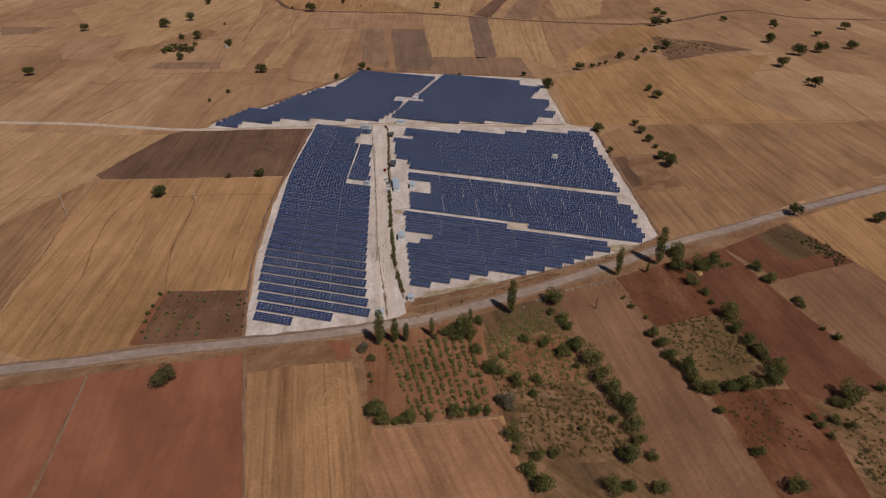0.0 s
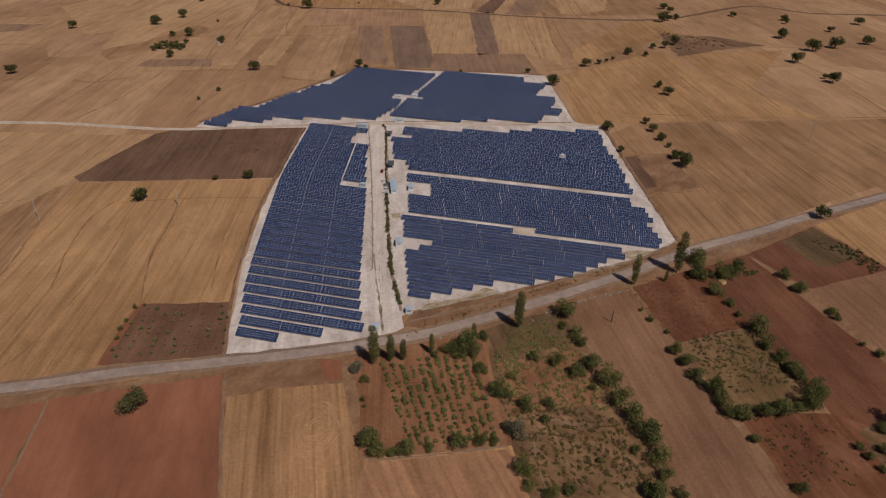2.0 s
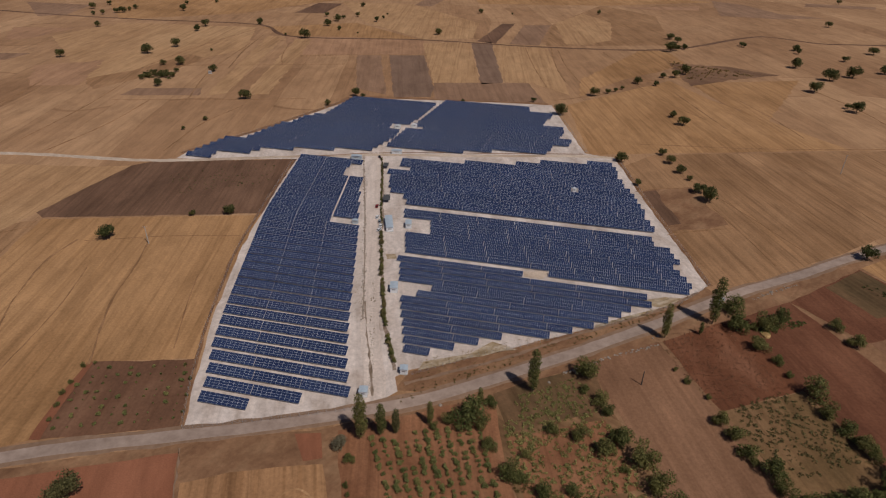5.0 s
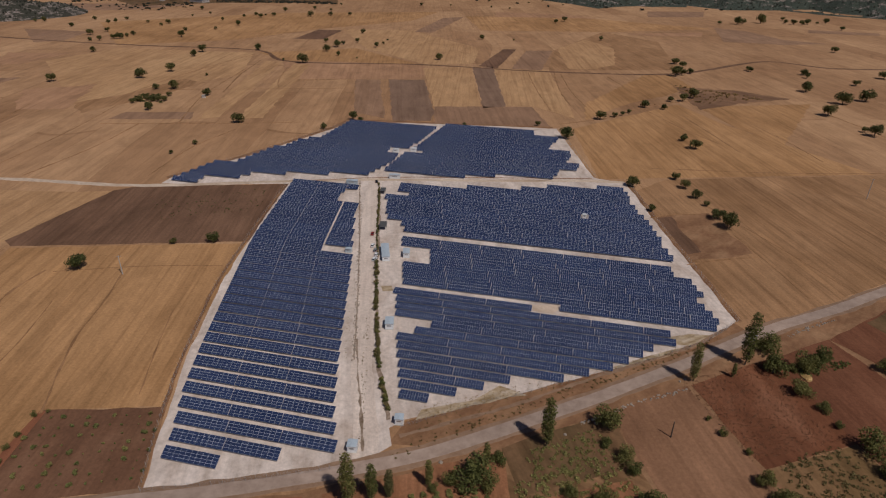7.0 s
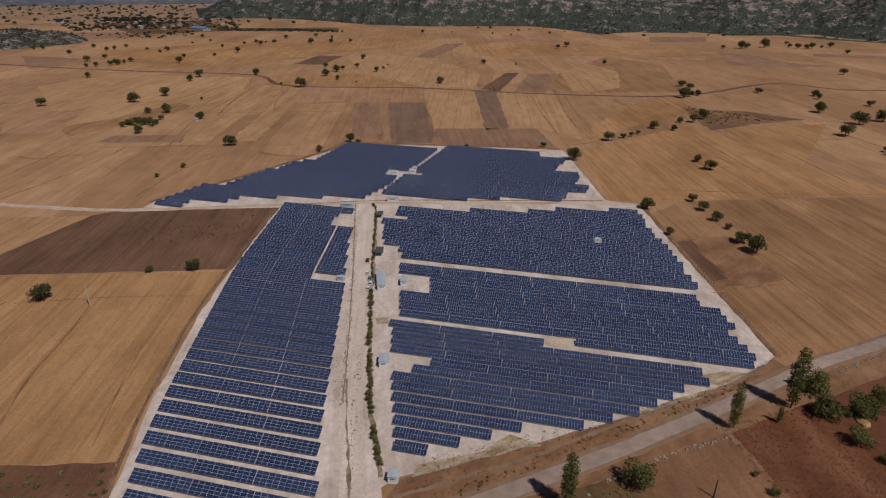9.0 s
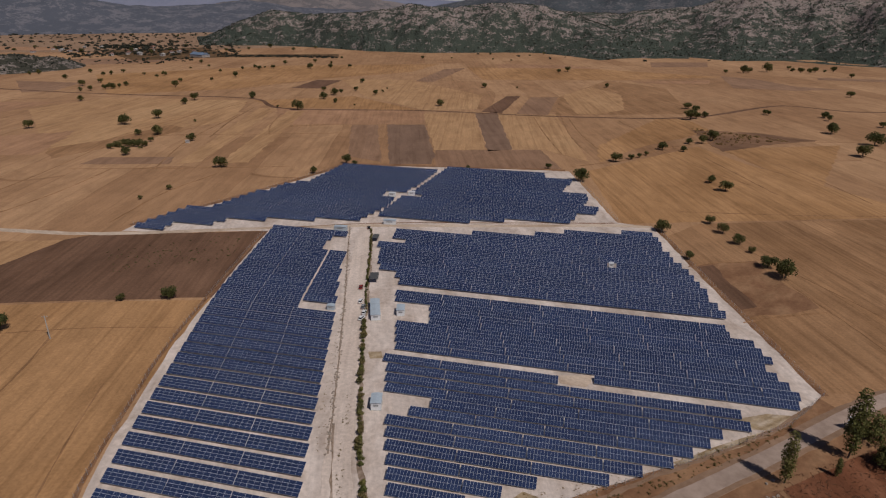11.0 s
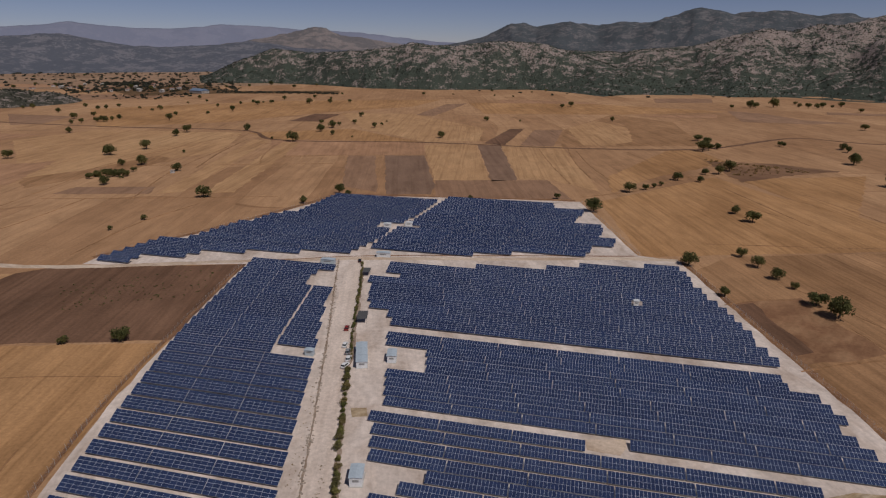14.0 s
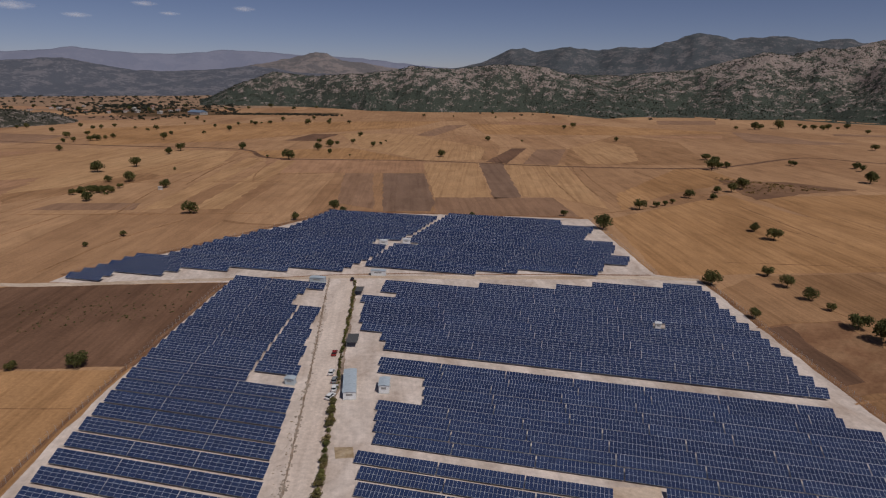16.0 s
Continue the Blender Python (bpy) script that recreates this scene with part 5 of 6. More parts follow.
for x, y, r in [(-242.5, 337.1, 5.9), (-244.8, 270, 2.5), (-249.5, 244.1, 1.8), (-457.8, 269.4, 6), (-527, 439.2, 5.8), (-445.5, 483, 7.7), (-433.3, 525.5, 7.1), (-393, 435.7, 4), (-376.1, 442.5, 6.5), (-361.2, 411.7, 3.1), (-324.7, 423.6, 5.1), (-347.2, 356.6, 4.7), (-380.2, 516.4, 2.2), (-302.9, 623.3, 7.7), (-135.1, 700.6, 6), (-377.1, 375.1, 3.4), (-375.2, 383.2, 3.8), (-371.8, 389.1, 3.8), (-363.4, 386.8, 4.2), (-356.7, 388.4, 3.8), (-353, 391.6, 3.4), (-380.5, 400.8, 2.7)]:
    plant("oak", 4, x, y, r)
for x, y, r in [(-940.3, 870.2, 3.4), (-929.8, 879.9, 5.6), (-829.1, 829.9, 4.8), (-859.2, 926.9, 4.6), (-805, 894.5, 4.5), (-799.7, 908.7, 4.5), (-803.7, 946, 4.7), (-743.4, 924.9, 3.4), (-694.5, 893.3, 3.3), (-697.6, 920.2, 5), (-721.6, 1040.1, 3.1), (-771.3, 1158.2, 4.8), (-711.7, 1090.2, 3.2), (-576.8, 877.1, 3.2), (-632.9, 1001.7, 3.6), (-620.2, 1062.7, 3.7), (-611.6, 1097.9, 4.5), (-585.4, 1065.5, 5.6), (-590.3, 1099.9, 2.6), (-571.2, 1098.6, 5.1)]:
    plant("oak", 4, x, y, r)
for x, y, r in [(-588.4, 1191.4, 5.5), (-497.2, 1114.9, 7), (-539.5, 1243.5, 4.9), (-461.3, 1139.3, 5.8), (-497.8, 1235.9, 3.5), (-521.8, 1366.7, 3.8), (-427.7, 1163.1, 4.6), (-562.1, 932.9, 6.1), (-315.9, 914.4, 4.7), (-292.2, 814.3, 4.2), (-339.4, 799.7, 4.2), (-307.2, 720, 6.3), (-306.8, 762.6, 7.1), (-305.7, 785.6, 3.6), (-279.1, 692.1, 3.7), (-249, 776, 4.9), (-247.9, 809.4, 2.8), (-251.7, 846.8, 1.9), (-245.9, 674.8, 1.6), (-335.8, 632.9, 2.3), (-407.2, 702.3, 5.9), (-332.6, 1422, 5.4)]:
    plant("oak", 4, x, y, r)
for x, y, r in [(-581.6, 778.8, 6.7), (-616.2, 845.9, 4.1), (-732.7, 756.3, 6.3), (-691.8, 705.5, 4.1), (-679.2, 710.4, 4.6), (-733.8, 799.9, 5.1), (-669.5, 731.8, 5.6), (-661.8, 736.2, 6.5), (-663.3, 755.3, 3.8), (-666.2, 774.3, 4.9), (-616.6, 618, 4.9), (-465.6, 628.3, 5.5), (-474.2, 663.9, 6.6)]:
    plant("oak", 4, x, y, r)
for x, y, r in [(-105, 907.8, 4.9), (-51.5, 909.7, 2), (7, 1169.9, 4.9), (23.9, 1206.3, 6.3), (91.9, 959.9, 4.5), (-186.2, 1590.8, 4.2), (-159.3, 1436.7, 3), (-112.4, 1413.3, 3), (-80.2, 1579.3, 3.3), (-262.1, 1440.8, 3.1), (-47.2, 1648.3, 5.1), (189.3, 763.7, 5.1), (562.8, 1245.3, 5.9), (449.7, 940.6, 6.4), (279.5, 732, 3.7), (340.3, 706, 4.6), (338.8, 1268.8, 5), (375.6, 1279, 9.4), (388.5, 1288.8, 6.3), (458.2, 1412.4, 5.5), (430.6, 1316.3, 11.5), (493.5, 1393.4, 5.4), (482.3, 1331.1, 5.1)]:
    plant("oak", 4, x, y, r)
for x, y, r in [(494.4, 1314.2, 7.6), (510.5, 1316.4, 6.3), (523.4, 1324, 7.6), (544.9, 1335, 3.8), (567.2, 1350.9, 7.1), (-1417.4, 1317.5, 5.8), (-1474.6, 1445.8, 5.4), (-1367.4, 1402, 6.9), (-1234.5, 1343.4, 7.4), (-1135.6, 1409.1, 6.8), (-1044.2, 1366.6, 7.3), (-1042, 1444.3, 6), (-1101.4, 1608.3, 5.6), (-907.7, 1499.8, 6.1), (-878.7, 1569.4, 5.4), (-854.5, 1657.6, 8.4), (-740.8, 1568.7, 6.2), (-717.1, 1670, 5.6), (-1817.6, 1792.3, 5.5), (-1744.6, 1942.2, 5.8), (-1662.3, 2111.1, 6.2), (-1451.6, 2092.8, 6.1)]:
    plant("oak", 4, x, y, r)

# fruit bushes in rows inside the orchard
def grid_in(quad, nu, nv, jitter, keep, seed):
    rnd = random.Random(seed)
    a, b, c, d = [Vector(p) for p in quad]
    for i in range(nu):
        for j in range(nv):
            if rnd.random() > keep:
                continue
            u, v = (i + 0.5) / nu, (j + 0.5) / nv
            p = (a * (1 - u) + b * u) * (1 - v) + (d * (1 - u) + c * u) * v
            yield p.x + rnd.uniform(-jitter, jitter), p.y + rnd.uniform(-jitter, jitter), rnd


for x, y, rnd in grid_in([(-4.6, -37.1), (34.7, -20.2), (50.9, -65.4), (18.7, -76.3)], 11, 23, 0.45, 0.88, 5):
    plant("bush", 3, x, y, rnd.uniform(0.75, 1.45))
for x, y, rnd in grid_in([(-125.9, -25.1), (-84.8, -13.7), (-72.3, -44.5), (-114.9, -59)], 10, 8, 0.6, 0.78, 6):
    plant("bush", 3, x, y, rnd.choice((0.35, 0.45, 0.6, 0.9, 1.15)))


def tufts(name, quad, count, size, material, label, seed, leaves=26):
    """Low weeds and vines strewn over a plot, past counting."""
    rnd = random.Random(seed)
    a, b, c, d = [Vector((*p, 0)) for p in quad]
    vs, fs = [], []
    for _ in range(count):
        u, v = rnd.random(), rnd.random()
        p = (a * (1 - u) + b * u) * (1 - v) + (d * (1 - u) + c * u) * v
        s = size * rnd.uniform(0.4, 1.4)
        lv, lf = leaf_cloud([(p.x + rnd.uniform(-1, 1) * s * 0.6, p.y + rnd.uniform(-1, 1) * s * 0.6, s * 0.35, s * 0.7) for _ in range(3)], leaves, s * 0.32, rnd.randrange(10 ** 6), 0.6)
        k = len(vs)
        vs += lv
        fs += [tuple(i + k for i in f) for f in lf]
    return tagged(new(name, mesh_of(name, vs, fs, [material])), label, "plants", kind="stuff")


tufts("scrub_weeds", [(47.1, -43.9), (93.2, -45.7), (107.1, -75.7), (67.7, -86.4)], 620, 0.75, M_LEAF_DRY, "dry olive weeds on the scrub plot", 21)
tufts("scrub_weeds", [(41.3, -18), (77.4, -2.4), (93.3, -42.8), (52.2, -48.8)], 520, 0.85, M_LEAF_FRUIT, "green weeds and low shrubs on red earth", 22)
tufts("vines", [(124.7, 8.2), (148.8, 21.6), (167, -11.1), (135.7, -26)], 420, 0.65, M_LEAF_OLIVE, "olive-green vines on the vineyard plot", 23)
tufts("weeds", [(142.2, -36.5), (173.2, -26.8), (176.5, -58.5), (152, -61.4)], 90, 0.7, M_LEAF_DRY, "dry weeds on red earth", 24)
tufts("weeds", [(43.6, -6), (68, 11.9), (74.9, -2.9), (48.6, -16.4)], 220, 0.7, M_LEAF_FRUIT, "green weeds beside the road", 25)
tufts("weeds", [(144.1, 63.1), (164.7, 76.3), (170.5, 70.6), (147.4, 57.7)], 110, 0.9, M_LEAF_GREEN, "bright green vegetable patch", 26)
tufts("weeds", [(205.5, 113.1), (226.9, 114.9), (238.1, 91.4), (227.7, 83.7)], 120, 0.8, M_LEAF, "dark green crop rows", 27)
tufts("weeds", [(184.2, -37), (215.8, -20.3), (202.1, -74), (192.6, -68.8)], 170, 0.8, M_LEAF_OLIVE, "olive weeds under old fruit trees", 28)
tufts("weeds", [(-58.9, 123.7), (-55.5, 124.4), (-28.2, 30.2), (-31.9, 29.4)], 170, 0.22, M_LEAF_DRY, "dry weeds along the gravel drive", 29)
tufts("weeds", [(-33.1, 61.2), (-30.7, 61.8), (-9, -14), (-10.5, -14.3)], 120, 0.3, M_LEAF_DRY, "dry weeds in the drive ditch", 30)
tufts("weeds", [(-207.5, 157.1), (-142, 200.5), (-135.9, 161.5), (-182.3, 132.6)], 170, 0.5, M_LEAF_OLIVE, "olive weeds on the fallow field", 31)
tufts("clods", [(100.5, 44.5), (131.7, 65.5), (150.5, 24), (118.5, 6.8)], 1500, 0.26, M_CLOD, "clods of ploughed red earth", 40)
tufts("far_grove", [(-1464.8, 1494.7), (-1065.4, 1833.1), (-805.2, 1408.1), (-1125.9, 1187.5)], 330, 4.6, M_LEAF_HILL, "dark trees round the far village", 41, 52)
tufts("far_grove", [(-2444.3, 2248.1), (-1785.2, 2864.7), (-1161.2, 1788.9), (-1489.1, 1351.6)], 330, 5.0, M_LEAF_HILL, "scattered dark trees on the far plain", 43, 52)
tufts("far_grove", [(-6625.9, 6172.6), (-2841.7, 4923.8), (-1914.7, 3310.9), (-2709.1, 2496.6)], 260, 9.0, M_LEAF_HILL, "dark woods at the foot of far mountains", 44, 52)
tufts("far_grove", [(-1365, 1580), (-1220, 1632), (-1140, 1516), (-1276, 1468)], 90, 5.5, M_LEAF_HILL, "dense dark grove behind the far village", 51, 52)
tufts("far_grove", [(-1100, 1150), (-870, 1285), (-822, 1209), (-858, 1066)], 60, 3.2, M_LEAF_HILL, "low dark trees before the far village", 52, 52)
tufts("far_orchard", [(-869, 1385), (-566, 1418), (-535, 1372), (-827, 1318)], 260, 3.0, M_LEAF_HILL, "dark green orchard strip far off", 53, 40)
tufts("garden_shrubs", [(-386, 381.3), (-394.8, 415.4), (-363.7, 409.2), (-348.6, 381)], 60, 2.0, M_LEAF, "dark shrubs of a small garden in the fields", 49)
tufts("hollow_shrubs", [(164.8, 619.1), (198.8, 593), (276, 572.9), (181.8, 525)], 120, 1.6, M_LEAF_DRY, "brown shrubs in a shallow hollow", 45)
tufts("far_grove", [(-620, 1791.2), (-9.8, 2223.9), (702.3, 1703.7), (81.6, 1436)], 60, 4.0, M_LEAF_HILL, "scattered shrubs at the foot of the hill", 46, 52)
tufts("verge_weeds", [(0.5, -14.4), (115.4, 77.5), (116.9, 72.8), (3.2, -16.9)], 130, 0.5, M_LEAF_DRY, "dry weeds on the road bank", 47)
tufts("yard_weeds", [(4, 1), (118, 73), (121, 80), (8, 11)], 260, 0.26, M_LEAF_DRY, "dry yellowish weeds along the gravel edge", 54)
tufts("yard_weeds", [(6, 2), (44, 26), (36, 28), (5, 9)], 150, 0.28, M_LEAF_DRY, "dry yellowish weeds on the gravel", 55)
tufts("bank_weeds", [(6, -10), (100, 57), (112, 73), (4, -1)], 220, 0.3, M_LEAF_DRY, "dry brown weeds on the road bank", 56)
tufts("ditch_weeds", [(-69.5, -47), (-68.5, -46), (-135.5, 205), (-137, 204)], 10, 0.4, M_LEAF_DRY, "dry weeds below the fence", 48)

# ---- driveway hedge ----
rnd = random.Random(4)
HEDGE_LINE = [(-42.9, 111.5), (-31, 72), (-21.2, 43.1), (-17.8, 32), (-19.9, 36.4), (-12.8, 19.7), (-5, 2)]
for (xa, ya), (xb, yb) in zip(HEDGE_LINE, HEDGE_LINE[1:]):
    n = max(1, int(math.hypot(xb - xa, yb - ya) / 2.3))
    for k in range(n):
        if rnd.random() < 0.92:
            plant("shrub", 2, xa + (xb - xa) * k / n + rnd.uniform(-0.3, 0.3), ya + (yb - ya) * k / n + rnd.uniform(-0.3, 0.3), rnd.uniform(1.1, 1.75))

# ---- fences ----


def fence(name, line, step, height, label):
    f = thing(name, label, "fence")
    bm = rod_bm((0, 0, -0.3), (0, 0, height), 0.045, 0.045, 5)
    rod_bm((0, 0, height), (-0.28, 0, height + 0.3), 0.04, 0.035, 5, bm)
    pm = bpy.data.meshes.new("post")
    bm.to_mesh(pm)
    bm.free()
    pm.materials.append(M_CONCRETE)
    for (xa, ya), (xb, yb) in zip(line, line[1:]):
        n = max(1, int(math.hypot(xb - xa, yb - ya) / step))
        for k in range(n):
            piece("post", pm, f, at=(xa + (xb - xa) * k / n, ya + (yb - ya) * k / n, 0.05))
    for k in range(6):
        bm = bmesh.new()
        z = 0.25 + k * (height - 0.3) / 5
        for (xa, ya), (xb, yb) in zip(line, line[1:]):
            rod_bm((xa, ya, z), (xb, yb, z), 0.012, 0.012, 3, bm)
        part("wire", bm, M_STEEL, f)
    return f


WEST_LINE = [(-69.5, -46.5), (-80, -23), (-92.8, 10), (-111.8, 71.7), (-125, 138.5), (-136.5, 205)]
EAST_LINE = [(116, 75.5), (132, 95), (114.3, 170), (94, 264)]
fence("fence", WEST_LINE, 3.2, 2.0, "wire fence on pale posts beside stubble")
fence("fence", EAST_LINE, 3.2, 2.0, "wire fence on pale posts by the eastern arrays")
fence("fence", [(-69, -46.8), (-40, -36), (-10, -23.5)], 3.2, 1.8, "wire fence on pale posts along the road")
fence("fence", [(1, -3), (25, 14), (47, 27.3), (85, 52.7), (116, 75.3)], 3.2, 1.8, "wire fence on pale posts above the bank")
fence("fence", [(72, 269), (40, 391.5)], 3.2, 1.8, "wire fence on pale posts behind the arrays")
fence("fence", [(-220, 198), (-187.5, 262), (-146, 367)], 3.2, 1.8, "wire fence on pale posts along the far arrays")

# ---- cabins and shelters ----


def cabin(x, y, w, d, h, turn, wall, roof, label, name="cabin", bays=1):
    """A sheet-clad cabin on a plinth, with a slightly overhanging pitched roof, door and windows."""
    c = thing(name, label, "cabin", m=pose(x, y, 0.06, 0, 0, turn))
    part("plinth", box_bm(-w / 2 - 0.25, w / 2 + 0.25, -d / 2 - 0.25, d / 2 + 0.25, -0.2, 0.18), M_CONCRETE, c, "pale concrete base")
    part("body", box_bm(-w / 2, w / 2, -d / 2, d / 2, 0.18, h, 0.04), wall, c)
    bm = bmesh.new()
    o, t, rise = 0.22, 0.09, 0.22
    prof = [(-w / 2 - o, h + 0.02), (0, h + rise), (w / 2 + o, h + 0.02), (w / 2 + o, h + 0.02 + t), (0, h + rise + t), (-w / 2 - o, h + 0.02 + t)]
    ends = [[bm.verts.new((px, py, pz)) for px, pz in prof] for py in (-d / 2 - o, d / 2 + o)]
    for k in range(6):
        bm.faces.new((ends[0][k], ends[0][(k + 1) % 6], ends[1][(k + 1) % 6], ends[1][k]))
    bm.faces.new(ends[0][::-1])
    bm.faces.new(ends[1])
    bmesh.ops.recalc_face_normals(bm, faces=bm.faces)
    part("roof", bm, roof, c)
    for k in range(bays):
        yc = -d / 2 + d * (k + 0.5) / bays
        door = part("door", box_bm(-w / 2 - 0.04, -w / 2, yc - 0.45, yc + 0.45, 0.2, 2.1), M_BLUEGREY, c, "grey steel door")
        part("handle", box_bm(-w / 2 - 0.1, -w / 2 - 0.04, yc + 0.3, yc + 0.36, 1.0, 1.15), M_STEEL, door)
        win = part("window", box_bm(-w / 2 - 0.03, -w / 2, yc + 0.7, yc + 1.3, 1.1, 1.8), M_WHITE, c) if d / bays > 3.2 else None
        if win:
            part("pane", box_bm(-w / 2 - 0.045, -w / 2 - 0.03, yc + 0.76, yc + 1.24, 1.16, 1.74), M_GLASS_DARK, win)
    part("vent", box_bm(-w * 0.25, w * 0.25, -d / 2 - 0.04, -d / 2, h * 0.55, h * 0.8), M_STEEL, c, "louvred vent")
    return c


def shelter(x, y, w, d, h, turn, label):
    s = thing("shelter", label, "shelter", m=pose(x, y, 0.06, 0, 0, turn))
    part("roof", box_bm(-w / 2, w / 2, -d / 2, d / 2, h, h + 0.1, 0.02), M_DARKROOF, s)
    for i in (-1, 1):
        for j in (-1, 0, 1):
            part("post", rod_bm((i * (w / 2 - 0.15), j * (d / 2 - 0.15), -0.2), (i * (w / 2 - 0.15), j * (d / 2 - 0.15), h), 0.06, 0.06), M_STEEL, s)
    part("crossbeam", box_bm(-w / 2 + 0.1, w / 2 - 0.1, -0.05, 0.05, h - 0.12, h), M_STEEL, s)
    return s


cabin(-11.9, -16.0, 3.0, 3.2, 2.6, 8, M_WHITE, M_BLUEGREY, "small white gatehouse with a pale roof beside the road")
cabin(-0.1, -0.4, 2.8, 2.8, 2.5, 8, M_WHITE, M_BLUEGREY, "small white hut with a pale roof beside the hedge")
# Added hut that stands for a small white gap in the module row.
cabin(63.8, 195.2, 2.2, 2.0, 2.4, -1, M_WHITE, M_WHITE, "small white hut added in a gap between solar tables", "instrument_hut")
SITE = (-39.2, 112.3)
cabin(-324.2, 415.5, 3.4, 3.0, 2.3, 30, M_PLASTER, M_PLASTER, "small pale hut under a tree in the fields", "hut")
cabin(SITE[0] - 0.00, SITE[1] + 3.40, 3.9, 4.8, 2.7, 18, M_WHITE, M_BLUEGREY, "site cabin with a bluish-grey sheet roof in a row", bays=1)
cabin(SITE[0] - 1.75, SITE[1] + 8.50, 3.9, 4.8, 2.7, 18, M_WHITE, M_BLUEGREY, "site cabin with a bluish-grey sheet roof in a row", bays=1)
cabin(SITE[0] - 3.50, SITE[1] + 13.60, 3.9, 4.8, 2.7, 18, M_WHITE, M_BLUEGREY, "site cabin with a bluish-grey sheet roof in a row", bays=1)
cabin(-29.7, 122.3, 3.2, 5.6, 2.9, 12, M_WHITE, M_BLUEGREY, "white transformer cabin with a grey roof in an array gap", "transformer_cabin")
cabin(-20.0, 56.2, 3.4, 5.6, 2.9, 12, M_WHITE, M_BLUEGREY, "white transformer cabin with a grey roof beside the hedge", "transformer_cabin")
cabin(-61.0, 119.1, 3.2, 2.2, 2.2, 2, M_BLUEGREY, M_BLUEGREY, "bluish-grey inverter cabin between solar tables", "inverter_cabin")
cabin(-92.9, 216.5, 7.4, 3.0, 2.7, 3, M_BLUEGREY, M_BLUEGREY, "long bluish-grey inverter cabin by the crossroads", "inverter_cabin")
cabin(-67.6, 234.3, 7.4, 2.8, 2.6, 8, M_WHITE, M_BLUEGREY, "long white inverter cabin across the track", "inverter_cabin")
cabin(-82.4, 290.9, 4.5, 2.8, 2.6, 3, M_WHITE, M_WHITE, "white inverter cabin in the far arrays", "inverter_cabin")
cabin(-69.6, 296.7, 4.5, 2.8, 2.6, 3, M_WHITE, M_WHITE, "white inverter cabin in the far arrays", "inverter_cabin")
shelter(-67.6, 205.8, 3.6, 6.4, 2.4, 10, "dark flat-roofed open shelter beside the hedge")
shelter(-51.7, 153.0, 4.2, 8.0, 2.4, 14, "dark flat-roofed open shelter near parked cars")

# ---- cars ----


def car(x, y, turn, paint, label, L=4.3, W=1.75, H=1.48):
    c = thing("car", label, "car", "cars parked on the driveway", pose(x, y, 0.14, 0, 0, turn))

    def loft(prof, half, taper):
        bm = bmesh.new()
        sides = [[bm.verts.new((px, s * (half - taper * max(0, pz - 0.8)), pz)) for px, pz in prof] for s in (-1, 1)]
        k = len(prof)
        for i in range(k):
            bm.faces.new((sides[0][i], sides[0][(i + 1) % k], sides[1][(i + 1) % k], sides[1][i]))
        bm.faces.new(sides[0])
        bm.faces.new(sides[1][::-1])
        bmesh.ops.recalc_face_normals(bm, faces=bm.faces)
        return bm

    h = L / 2
    bm = loft([(-h, 0.3), (h, 0.3), (h, 0.62), (h - 0.15, 0.78), (h - 1.05, 0.9), (-h + 0.35, 0.95), (-h, 0.8)], W / 2, 0)
    bmesh.ops.bevel(bm, geom=list(bm.edges), offset=0.06, segments=2, affect="EDGES")
    part("body", bm, paint, c)
    part("cabin_glass", loft([(h - 1.1, 0.88), (h - 1.75, H - 0.08), (-h + 0.75, H - 0.06), (-h + 0.3, 0.92)], W / 2 - 0.06, 0.28), M_GLASS_DARK, c, "dark tinted glass")
    bm = loft([(h - 1.7, H - 0.09), (h - 1.85, H), (-h + 0.85, H), (-h + 0.7, H - 0.08)], W / 2 - 0.05, 0.28)
    part("roof", bm, paint, c)
    for i in (-1, 1):
        for j in (-1, 1):
            wx, wy = i * (h - 0.8), j * (W / 2 - 0.1)
            tyre = part("wheel", rod_bm((wx, wy - 0.1, 0.32), (wx, wy + 0.1, 0.32), 0.32, 0.32, 14), M_TYRE, c)
            part("rim", rod_bm((wx, wy + j * 0.1, 0.32), (wx, wy + j * 0.115, 0.32), 0.2, 0.18, 12), M_STEEL, tyre)
        part("headlight", box_bm(h - 0.1, h + 0.02, i * (W / 2 - 0.4) - 0.16, i * (W / 2 - 0.4) + 0.16, 0.55, 0.72, 0.02), M_LAMP, c)
        part("tail_light", box_bm(-h - 0.02, -h + 0.08, i * (W / 2 - 0.3) - 0.14, i * (W / 2 - 0.3) + 0.14, 0.6, 0.8, 0.02), M_TAIL, c)
        part("mirror", box_bm(h - 1.5, h - 1.35, i * (W / 2 + 0.1) - 0.08, i * (W / 2 + 0.1) + 0.08, 0.92, 1.05), paint, c)
    return c


car(-55.1, 142.9, 102, M_CAR_RED, "dark red hatchback parked on gravel")
car(-50.5, 128.7, 97, M_CAR_WHITE, "white car parked beside the cabins")
car(-47.5, 123.7, 100, M_CAR_GREY, "silver-grey car parked beside the cabins")
car(-45.4, 118.6, 100, M_CAR_WHITE, "white hatchback parked beside the cabins")
car(-44.8, 113.4, 80, M_CAR_WHITE, "white car parked askew beside the cabins")
car(-77.6, 223.4, 110, M_CAR_DARK, "dark car standing at the crossroads")

# ---- utility poles and signs ----


